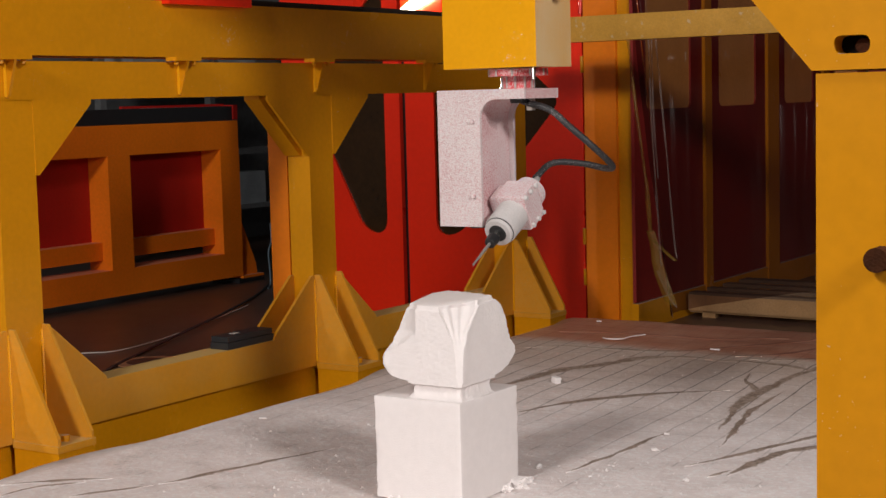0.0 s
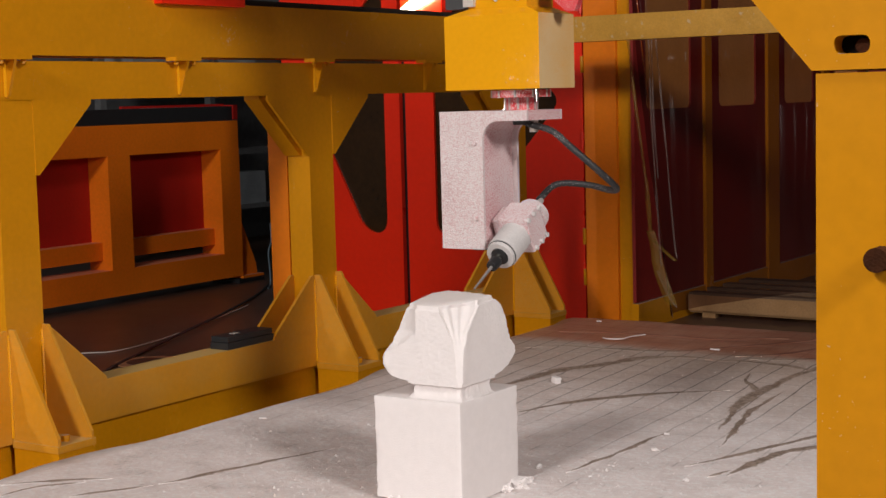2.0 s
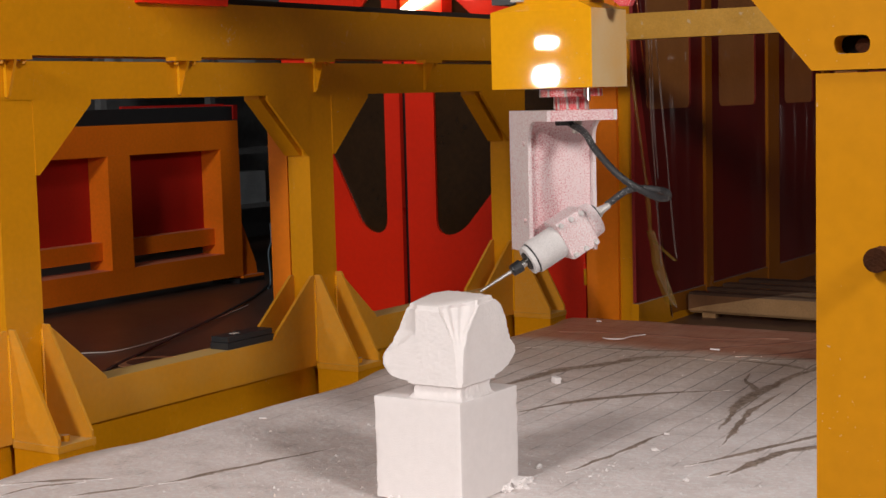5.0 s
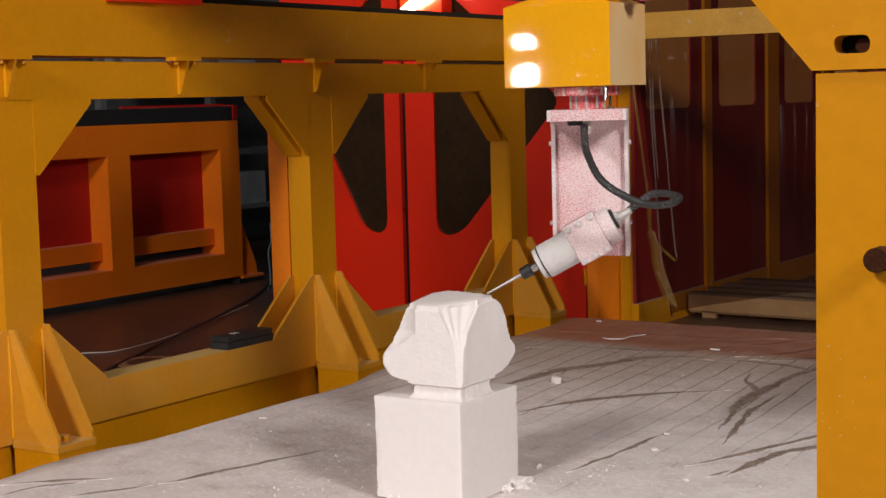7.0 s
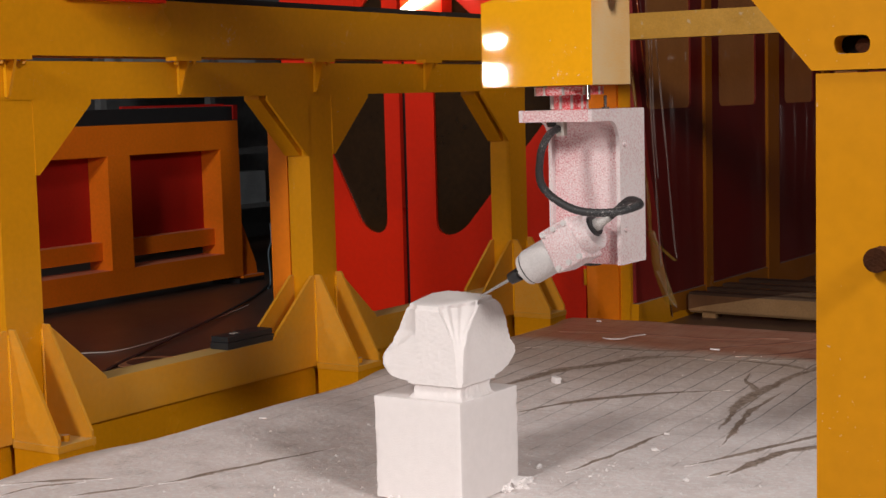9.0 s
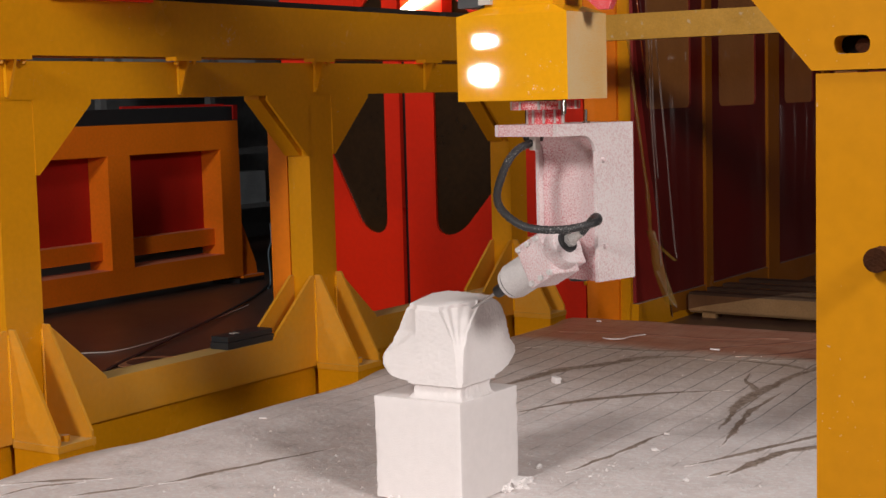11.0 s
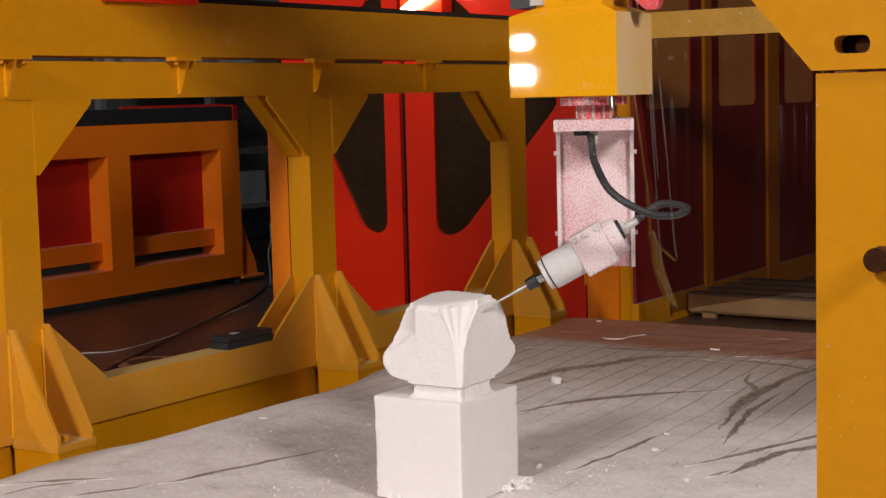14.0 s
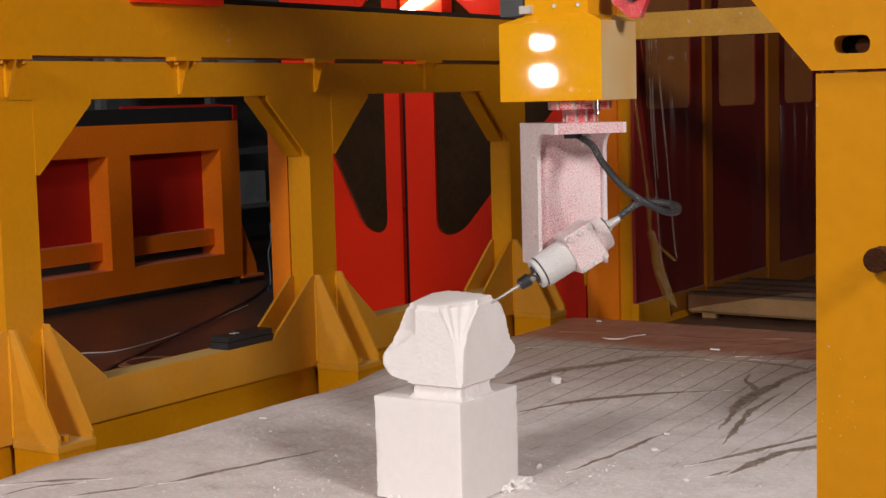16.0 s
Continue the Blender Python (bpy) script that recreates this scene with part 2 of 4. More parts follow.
def side_frame():
    t = thing("machine_side_frame", (FX, 6.2, FLOOR_Z), "yellow welded steel side frame with octagonal openings", "machine frame")
    for y in COLS:
        part("column", boxes((FX - FD, FX, y, y + CW, LOW1 - 0.002, TOP0 + 0.002)), YELLOW, t, bevel=0.006)
    part("top_chord", boxes((FX - FD, FX, 2.2, 8.32, TOP0, TOP1)), YELLOW, t, bevel=0.006)
    part("bottom_chord", boxes((FX - FD, FX, 2.2, 8.32, LOW0, LOW1)), YELLOW_LOW, t, "yellow bottom chord with dust on its top", bevel=0.005)
    part("base_beam", boxes((FX - FD, FX - 0.028, 2.2, 8.32, FLOOR_Z, LOW0 - 0.001)), YELLOW, t, bevel=0.005)
    xa, xb = FX - FD - 0.004, FX + 0.003
    for i, y in enumerate(COLS):
        for side in (-1, 1):
            y0 = y + (CW if side > 0 else 0)
            if i == 2 and side > 0:
                continue
            # upper and lower corner plates of the openings
            bm = prism(bmesh.new(), [(y0 - side * 0.002, TOP0 + 0.001), (y0 + side * CH, TOP0 + 0.001), (y0 + side * CH, TOP0 - 0.018), (y0 + side * 0.018, TOP0 - 0.305), (y0 - side * 0.002, TOP0 - 0.305)], "x", xb - 0.016, xb)
            part("corner_gusset", bm, YELLOW, t, bevel=0.003)
            bm = prism(bmesh.new(), [(y0 - side * 0.002, TOP0 + 0.001), (y0 + side * CH, TOP0 + 0.001), (y0 + side * CH, TOP0 - 0.018), (y0 + side * 0.018, TOP0 - 0.305), (y0 - side * 0.002, TOP0 - 0.305)], "x", xa, xb - 0.052)
            part("corner_gusset", bm, YELLOW, t, bevel=0.003)
            bm = prism(bmesh.new(), [(y0 - side * 0.002, LOW1 - 0.001), (y0 + side * 0.335, LOW1 - 0.001), (y0 + side * 0.335, LOW1 + 0.012), (y0 + side * 0.02, LOW1 + 0.282), (y0 - side * 0.002, LOW1 + 0.282)], "x", xb - 0.016, xb)
            part("corner_gusset", bm, YELLOW_LOW, t, bevel=0.003)
            bm = prism(bmesh.new(), [(y0 - side * 0.002, LOW1 - 0.001), (y0 + side * 0.335, LOW1 - 0.001), (y0 + side * 0.335, LOW1 + 0.012), (y0 + side * 0.02, LOW1 + 0.282), (y0 - side * 0.002, LOW1 + 0.282)], "x", xa, xa + 0.016)
            part("corner_gusset", bm, YELLOW_LOW, t, bevel=0.003)
        # fins and foot plate in front of the column
        for fy in (y + 0.005, y + CW - 0.014):
            bm = prism(bmesh.new(), [(FX + 0.002, 0.021), (FX + 0.258, 0.021), (FX + 0.258, 0.05), (FX + 0.034, 0.472), (FX + 0.002, 0.472)], "y", fy, fy + 0.014)
            fin = part("fin", bm, YELLOW_LOW, t, bevel=0.003)
            for dy in (-0.002, 0.016):
                bm = hose(bmesh.new(), [(FX + 0.004, fy + dy, 0.03), (FX + 0.005, fy + dy, 0.24), (FX + 0.004, fy + dy, 0.45)], 0.0055, 6, 24, 0.22)
                part("weld_bead", bm, YELLOW_BRIGHT, fin, smooth=True)
        part("foot_plate", boxes((FX + 0.004, FX + 0.264, y - 0.002, y + CW + 0.006, -0.008, 0.020)), YELLOW_LOW, t, bevel=0.003)
        part("foot_box", boxes((FX + 0.006, FX + 0.260, y + 0.002, y + CW + 0.002, FLOOR_Z, -0.009)), YELLOW, t, bevel=0.004)
        bm = rod(bmesh.new(), (FX + 0.20, y + CW / 2, 0.018), (FX + 0.20, y + CW / 2, 0.045), 0.017, sides=6)
        part("bolt", bm, YELLOW, t)
    # brackets under the rail beam
    for k in range(-1, 4):
        y = 5.205 + 1.0 * k
        br = part("rail_bracket", boxes((FX + 0.003, FX + 0.07, y - 0.095, y + 0.07, 1.548, 1.566)), YELLOW, t, bevel=0.002)
        bm = prism(bmesh.new(), [(FX + 0.004, 1.549), (FX + 0.062, 1.549), (FX + 0.016, 1.405), (FX + 0.004, 1.395)], "y", y - 0.016, y - 0.002)
        part("bracket_fin", bm, YELLOW, br, bevel=0.002)
        bm = hose(bmesh.new(), [(FX + 0.005, y - 0.018, 1.545), (FX + 0.006, y - 0.018, 1.48), (FX + 0.005, y - 0.018, 1.40)], 0.006, 6, 14, 0.3)
        part("weld_bead", bm, YELLOW_BRIGHT, br, smooth=True)
        for dy in (-0.07, 0.045):
            part("bolt", rod(bmesh.new(), (FX + 0.045, y + dy, 1.532), (FX + 0.045, y + dy, 1.549), 0.011, sides=6), YELLOW, br)
    return t


side_frame()


def rail_beam():
    t = thing("rail_beam", (FX, 6.2, 1.566), "yellow box beam carrying the gantry rail on the side frame", "machine beam")
    part("beam", boxes((FX - 0.22, FX + 0.012, 2.2, 8.36, 1.567, 1.815)), YELLOW, t, bevel=0.008)
    part("rail_cover", boxes((FX - 0.20, FX - 0.03, 2.2, 8.36, 1.816, 1.845)), BLACK, t, "black rail and bellows on the beam", bevel=0.004)
    for y in (6.6, 7.4):
        part("stop_block", boxes((FX - 0.02, FX + 0.02, y, y + 0.03, 1.816, 1.83)), BLACK, t)


rail_beam()


# ---- the far end: cross rail, red doors, booth ----
def cross_rail():
    t = thing("cross_rail", (-2.6, 8.33, 1.67), "yellow cross rail wrapped in dusty crinkled film", "machine beam")
    part("rail", boxes((-4.78, -0.4, 8.37, 8.49, 1.672, 1.825)), FILM_RAIL, t, bevel=0.012)


cross_rail()
WY = 9.3


def rounded(pts, r, n=6):
    """Polygon with its corners rounded off."""
    out = []
    c = len(pts)
    for i in range(c):
        p, a, b = Vector(pts[i]), Vector(pts[i - 1]), Vector(pts[(i + 1) % c])
        u, v = (a - p).normalized(), (b - p).normalized()
        rr = r[i] if isinstance(r, (list, tuple)) else r
        s, e = p + u * rr, p + v * rr
        for k in range(n + 1):
            t = k / n
            out.append(tuple((1 - t) ** 2 * s + 2 * t * (1 - t) * p + t * t * e))
    return out


def holed_panel(bm, outer, hole, y0, y1):
    """A flat panel across y with a hole through it."""
    for y in (y0, y1):
        vo = [bm.verts.new((p[0], y, p[1])) for p in outer]
        vh = [bm.verts.new((p[0], y, p[1])) for p in hole]
        eo = [bm.edges.new((vo[i], vo[(i + 1) % len(vo)])) for i in range(len(vo))]
        eh = [bm.edges.new((vh[i], vh[(i + 1) % len(vh)])) for i in range(len(vh))]
        bmesh.ops.triangle_fill(bm, use_beauty=True, edges=eo + eh)
        if y == y0:
            first = (vo, vh)
    for a, b in zip(first, (vo, vh)):
        for i in range(len(a)):
            j = (i + 1) % len(a)
            bm.faces.new((a[i], b[i], b[j], a[j]))
    return bm


def red_door(name, xg, s, stile, width):
    """A red door leaf from the meeting line xg to side s, with its kite-shaped smoked window."""
    t = thing(name, (xg + s * 0.75, WY, FLOOR_Z), "glossy red sheet steel booth door with a large smoked window", "door", "booth doors", kind="structure")
    x0, x1 = xg + s * 0.026, xg + s * width
    w = xg + s * stile
    hole = rounded([(w, 0.36), (w + s * 0.20, 0.36), (w + s * (width - 0.44), 1.32), (w + s * 0.13, 2.12), (w, 2.12)], [0.11, 0.13, 0.1, 0.1, 0.06])
    bm = holed_panel(bmesh.new(), [(x0, FLOOR_Z + 0.02), (x1, FLOOR_Z + 0.02), (x1, 2.4), (x0, 2.4)], hole, WY, WY + 0.045)
    part("leaf", bm, RED, t)
    part("pane", boxes((min(x0, x1) + 0.05, max(x0, x1) - 0.05, WY + 0.022, WY + 0.028, 0.3, 2.2)), DARK_GLASS, t, "dark smoked pane")
    for z in (0.1, 1.0, 1.9):
        part("hinge", rod(bmesh.new(), (x1, WY - 0.01, z), (x1, WY - 0.01, z + 0.1), 0.012, sides=10), RED, t)
    return t


red_door("door_1", -6.405, -1, 0.163, 1.12)
red_door("door_2", -6.405, 1, 0.274, 1.49)
# Black strip added to paint the shade in the gap between the leaves.
b = part("door_gap_shade", boxes((-6.5, -6.3, WY + 0.06, WY + 0.09, FLOOR_Z, 2.4)), BLACK, None)
tagged(b, "black strip standing in for the shade between the booth doors", "door stop", kind="structure")


def booth():
    # post between doors and the open bay
    t = thing("booth_post", (-4.78, WY, FLOOR_Z), "orange-yellow steel door post of the booth", "post", kind="structure")
    part("post", boxes((-4.897, -4.657, WY - 0.01, WY + 0.2, FLOOR_Z, 2.6)), ORANGE, t, bevel=0.008)
    for z in (0.05, 0.33, 1.5):
        part("hinge", rod(bmesh.new(), (-4.905, WY - 0.02, z), (-4.905, WY - 0.02, z + 0.11), 0.012, sides=10), YELLOW, t)
    part("jamb", boxes((-4.656, -4.555, WY + 0.02, WY + 0.20, FLOOR_Z, 2.6)), YELLOW, t)
    # side wall of the bay
    X = -4.52
    w = thing("wall_bay", (X, 11.6, FLOOR_Z), "red panelled side wall of the booth, colour darkened for shade, with small windows", "wall", kind="structure")
    for y, wide in ((10.42, 0.12), (11.66, 0.24), (12.97, 0.14)):
        part("stud", boxes((X - 0.05, X + 0.02, y, y + wide, FLOOR_Z, 2.6)), YELLOW, w)
    for ya, yb in ((9.29, 10.42), (10.54, 11.66), (11.90, 12.97), (13.11, 14.19)):
        hole = rounded([(ya + 0.19, 1.24), (yb - 0.20, 1.24), (yb - 0.20, 2.2), (ya + 0.19, 2.2)], 0.06)
        bm = holed_panel(bmesh.new(), [(ya, -0.06), (yb, -0.06), (yb, 2.6), (ya, 2.6)], hole, X - 0.03, X - 0.005)
        for v in bm.verts:
            v.co = Vector((v.co.y, v.co.x, v.co.z))
        part("panel", bm, MAROON, w)
        # Bright amber colour stands in for light coming through the panes.
        part("window_pane", boxes((X - 0.024, X - 0.018, ya + 0.1, yb - 0.1, 1.18, 2.26)), material("backlight_amber_pane", (0.95, 0.48, 0.13), 0.3, 0, 0.2, 3), w, "window pane with its backlight painted in bright amber")
        part("sill_rail", boxes((X - 0.04, X + 0.01, ya, yb, FLOOR_Z, -0.065)), YELLOW, w)
    b = part("wall_bay_back", boxes((-4.5, 2.0, 14.2, 14.3, FLOOR_Z, 3.0)), MAROON, None)
    tagged(b, "red back wall of the booth, colour darkened for shade", "wall", kind="structure")


booth()


def pallet(at, turn, stacked=1.0):
    t = thing("pallet", (0, 0, 0), "worn raw wooden pallet stacked on the workshop floor", "pallet", "stacked pallets")
    for y, half in ((-0.44, 0.055), (-0.17, 0.04), (0.10, 0.05), (0.40, 0.07)):
        part("deck_board", boxes((-0.6, 0.6, y - half, y + half, 0.122, 0.144)), WOOD_SHADED, t, bevel=0.003, segments=1)
    for x in (-0.55, 0, 0.55):
        part("stringer", boxes((x - 0.045, x + 0.045, -0.48, 0.5, 0.022, 0.121)), WOOD, t, bevel=0.004, segments=1)
    part("front_board", boxes((-0.602, 0.602, -0.502, -0.481, 0.015, 0.128)), WOOD, t, bevel=0.003, segments=1)
    for y in (-0.43, 0, 0.43):
        part("bottom_board", boxes((-0.6, 0.6, y - 0.05, y + 0.05, 0.0, 0.021)), WOOD, t, bevel=0.003, segments=1)
    t.matrix_basis = pose(*at, 0, 0, turn)
    return t


P = pallet((-3.85, 10.5, FLOOR_Z + 0.035), -3)
for dx in (-0.5, 0.5):
    for dy in (-0.4, 0.4):
        tagged(part("wood_block", boxes((-3.83 + dx - 0.05, -3.83 + dx + 0.05, 10.5 + dy - 0.05, 10.5 + dy + 0.05, FLOOR_Z, FLOOR_Z + 0.034)), WOOD, None), "small dark wood block under the pallet", "wood block", "pallet blocks")
copy_thing(P, pose(-3.35, 11.6, FLOOR_Z, 0, 0, 2))
copy_thing(P, pose(-3.3, 11.6, FLOOR_Z + 0.146, 0, 0, -4))


# ---- behind the side frame ----
def orange_stand():
    K = 9.0 / 5.8
    X, D = -9.0, 0.25

    def stand_box(x0, x1, y0, y1, z0, z1):
        return boxes((x0, x1, y0 * K, y1 * K, 1.35 + (z0 - 1.35) * K, 1.35 + (z1 - 1.35) * K))
    t = thing("orange_machine_stand", (X, 9.0, FLOOR_Z), "orange welded box-section machine stand with red sheet panels", "machine frame")
    part("top_rail", stand_box(X - D, X, 4.3, 6.75, 1.095, 1.256), ORANGE_DULL, t, bevel=0.008)
    part("bottom_rail", stand_box(X - D, X, 4.3, 6.75, 0.36, 0.50), ORANGE_DULL, t, bevel=0.008)
    for y in (4.5, 5.713, 6.59):
        part("post", stand_box(X - D, X + 0.004, y, y + 0.16, 0.495, 1.098), ORANGE_DULL, t, bevel=0.008)
    for ya, yb in ((4.66, 5.713), (5.873, 6.59)):
        part("mid_rail", stand_box(X - D, X - 0.10, ya, yb, 0.552, 0.645), ORANGE_DULL, t, bevel=0.006)
        part("panel", stand_box(X - D - 0.02, X - D + 0.03, ya - 0.01, yb + 0.01, 0.63, 1.1), RED_DARK, t, "dark red sheet panel")
    for dx in (-0.03, -0.20):
        pts = [(6.752, 0.36), (6.90, 0.36), (6.89, 0.42), (6.78, 0.66), (6.752, 0.66)]
        bm = prism(bmesh.new(), [(p[0] * K, 1.35 + (p[1] - 1.35) * K) for p in pts], "x", X + dx - 0.03, X + dx)
        part("end_fin", bm, ORANGE_DULL, t, bevel=0.004)
    part("foot", stand_box(X - D - 0.02, X + 0.02, 6.74, 6.92, 0.345, 0.359), ORANGE_DULL, t)
    part("foot_pad", stand_box(X - D - 0.05, X + 0.02, 6.70, 6.92, 0.318, 0.344), BLACK, t)
    part("foot_pad", stand_box(X - D - 0.05, X + 0.02, 4.5, 4.7, 0.318, 0.359), BLACK, t)
    part("cover_roll", stand_box(X - 0.3, X - 0.02, 4.3, 6.72, 1.258, 1.338), BLACK, t, "black cover strip along the top", bevel=0.02)
    part("red_edge", stand_box(X - 0.18, X - 0.14, 5.93, 6.74, 1.339, 1.352), RED_DARK, t, "thin red strip on the cover")
    part("red_end", stand_box(X - 0.16, X - 0.01, 6.722, 6.76, 1.262, 1.345), RED_DARK, t, "red end cap of the cover")


orange_stand()


def orange_post():
    t = thing("orange_post", (-5.3, 6.4, FLOOR_Z), "bright orange steel post behind the side frame", "post")
    part("post", boxes((-5.068, -4.948, 6.13, 6.32, FLOOR_Z, 1.38)), ORANGE, t, bevel=0.006)
    return t


orange_post()

FILM_STREAKS = [  # sheen and refraction streaks painted over the film: line in x and z, radius
    ([(-4.30, 1.82), (-4.292, 1.69), (-4.278, 1.22), (-4.246, 0.635), (-4.22, 0.23)], 0.004),
    ([(-4.272, 1.82), (-4.262, 1.22), (-4.235, 0.80)], 0.0035),
    ([(-4.245, 1.82), (-4.24, 1.67), (-4.181, 1.04), (-4.129, 0.417), (-4.111, 0.289)], 0.005),
    ([(-4.46, 1.82), (-4.433, 1.66), (-4.398, 1.33), (-4.325, 0.78), (-4.297, 0.45)], 0.013),
    ([(-4.297, 0.46), (-4.27, 0.36), (-4.244, 0.23), (-4.20, 0.10), (-4.15, -0.02)], 0.036),
    ([(-4.28, 0.40), (-4.20, 0.33), (-4.125, 0.27)], 0.016),
    ([(-4.25, 0.20), (-4.18, 0.05), (-4.12, -0.03)], 0.008),
]


def film_curtain():
    t = thing("film_curtain", (-4.2, 9.1, 0.3), "plastic film hanging in folds over the booth opening, tinted for the shade behind", "plastic film")
    bm = bmesh.new()
    cols = []
    for i in range(121):
        u = i / 120
        col = []
        for j in range(31):
            v = j / 30
            z = 2.5 - v * (2.62 - 0.25 * u)
            x = -4.50 + 1.4 * u + 0.32 * (1 - u) ** 6 * v ** 1.3
            gather = (0.03 + 0.04 * (1 - v)) * math.exp(-u * 14)
            y = 9.12 + gather * math.sin(u * 58 + 2.5 * noise.noise(Vector((u * 5, v * 0.9, 0)))) + 0.012 * noise.noise(Vector((u * 2, v * 1.2, 4))) + 0.010 * noise.noise(Vector((u * 26, v * 0.8, 7)))
            col.append(bm.verts.new((x + 0.012 * noise.noise(Vector((u * 9, v * 6, 9))), y, z)))
        cols.append(col)
    for a, b in zip(cols, cols[1:]):
        for j in range(30):
            bm.faces.new((a[j], b[j], b[j + 1], a[j + 1]))
    film = part("film", bm, FILM, t, smooth=True)
    film.visible_shadow = False
    for line, r in FILM_STREAKS:
        bm = bmesh.new()
        pts = spline([(x, 9.04, z) for x, z in line], 10)
        prev = None
        for k, p in enumerate(pts):
            w = r * (1 + 0.5 * noise.noise(p * 4))
            ring = [bm.verts.new(p + Vector((w * v, -0.012 * (1 - v * v) + 0.006 * noise.noise(p * 6 + Vector((v, 0, 0))), 0))) for v in (-1, -0.6, -0.2, 0.2, 0.6, 1)]
            if prev:
                for a in range(5):
                    bm.faces.new((prev[a], prev[a + 1], ring[a + 1], ring[a]))
            prev = ring
        part("film_streak", bm, OCHRE_FILM if r > 0.01 else SHEEN_FILM, t, smooth=True)


film_curtain()


def control_box():
    t = thing("black_box", (FX - 0.06, 5.66, LOW1), "small black plastic junction box lying on the bottom chord", "junction box")
    part("case", boxes((FX - 0.115, FX - 0.004, 5.46, 5.80, LOW1 + 0.001, LOW1 + 0.034)), BLACK, t, bevel=0.006)
    part("lid", boxes((FX - 0.112, FX - 0.008, 5.465, 5.795, LOW1 + 0.036, LOW1 + 0.062)), BLACK, t, bevel=0.008)
    part("sticker", boxes((FX - 0.085, FX - 0.05, 5.56, 5.60, LOW1 + 0.062, LOW1 + 0.0632)), GREY_WHITE, t, "small pale sticker")


control_box()


def gauge():
    t = thing("round_gauge", (-5.2, 4.42, FLOOR_Z), "small round gauge with a red rim on a thin post", "gauge")
    part("rim", rod(bmesh.new(), (-5.22, 4.418, 0.58), (-5.19, 4.418, 0.58), 0.042, sides=32), RED, t, "red rim", bevel=0.004)
    part("dial", rod(bmesh.new(), (-5.19, 4.418, 0.58), (-5.187, 4.418, 0.58), 0.034, sides=32), GREY_WHITE, t, "pale grey dial")
    part("post", rod(bmesh.new(), (-5.22, 4.418, FLOOR_Z), (-5.22, 4.418, 0.54), 0.012, sides=12), BLACK, t)


gauge()


def floor_cables():
    z = FLOOR_Z
    bm = hose(bmesh.new(), [(-7.60, 6.70, z + 0.009), (-7.39, 6.97, z + 0.009), (-7.25, 7.11, z + 0.009), (-7.275, 7.45, z + 0.009), (-7.43, 8.01, z + 0.009), (-7.68, 8.66, z + 0.009), (-7.90, 9.24, z + 0.009)], 0.0045, 8, 8)
    tagged(part("cable", bm, GREY_WHITE, None, smooth=True), "thin pale cable lying on the brown floor", "cable", "floor cables")
    bm = hose(bmesh.new(), [(-6.50, 6.20, z + 0.012), (-6.765, 6.58, z + 0.012), (-7.025, 7.14, z + 0.012), (-7.336, 7.91, z + 0.028), (-7.64, 8.60, z + 0.028), (-8.20, 9.67, z + 0.012), (-8.60, 10.33, z + 0.012)], 0.010, 8, 8)
    tagged(part("cable", bm, BLACK, None, smooth=True), "black cable lying on the brown floor", "cable", "floor cables")
    bm = hose(bmesh.new(), [(-8.62, 10.42, 0.30), (-8.60, 10.40, 0.15), (-8.60, 10.355, 0.05), (-8.60, 10.368, -0.12), (-8.58, 10.34, z + 0.012), (-8.45, 10.15, z + 0.010)], 0.008, 8, 8)
    tagged(part("cable", bm, material("blue_grey_sheath", (0.10, 0.16, 0.20), 0.5), None, smooth=True), "blue-grey cable hanging down to the brown floor", "cable", "floor cables")
    t = thing("floor_plate", (-6.76, 6.92, z), "round rusty plate with a dark lid let into the floor", "floor plate")
    part("plate", rod(bmesh.new(), (-6.76, 6.92, z + 0.001), (-6.76, 6.92, z + 0.008), 0.20, sides=40), material("rusty_plate", (0.42, 0.20, 0.10), 0.6, 0.2, 0.3, 8), t)
    part("lid", rod(bmesh.new(), (-6.76, 6.92, z + 0.007), (-6.76, 6.92, z + 0.011), 0.13, sides=40), material("dark_lid", (0.08, 0.03, 0.02), 0.5, 0.1, 0.3, 8), t)


floor_cables()


# Glowing tube added for a glare of unknown source; also brightens the doors.
def add_glare_tube():
    t = thing("glare_tube", (-6.05, 9.1, 1.98), "bright glowing tube above the rail beam", "lamp")
    part("housing", boxes((-6.30, -5.95, 9.16, 9.298, 1.95, 2.14)), RED, t, bevel=0.01)
    bm = rod(bmesh.new(), (-6.26, 9.13, 1.97), (-5.98, 9.13, 2.12), 0.03, 0.05, 20)
    part("tube", bm, material("lit_tube", (1, 0.9, 0.8), 0.4, emit=(1.0, 0.82, 0.62, 45)), t, "glowing white tube")


add_glare_tube()


def far_shelf():
    t = thing("dark_rack", (-11.0, 12.6, FLOOR_Z), "dark steel rack with grey bundles at the back", "rack")
    for y in (10.8, 12.4, 14.0):
        part("upright", boxes((-11.1, -11.02, y, y + 0.08, FLOOR_Z, 2.6)), CONCRETE_DARK, t)
    for z in (0.2, 0.8, 1.5, 2.1):
        part("shelf", boxes((-11.6, -11.0, 10.8, 14.1, z, z + 0.05)), CONCRETE_DARK, t)
    for k, (y, z, h) in enumerate(((11.0, 0.25, 0.4), (11.6, 0.85, 0.5), (11.3, 1.55, 0.45), (12.6, 1.55, 0.4), (12.7, 0.25, 0.35))):
        part("wrapped_bale", boxes((-11.55, -11.05, y, y + 0.6, z, z + h)), material("grey_wrap", (0.26, 0.29, 0.31), 0.6, 0, 0.3, 6, 0.5, 10), t, "grey wrapped bundle", bevel=0.05)


far_shelf()


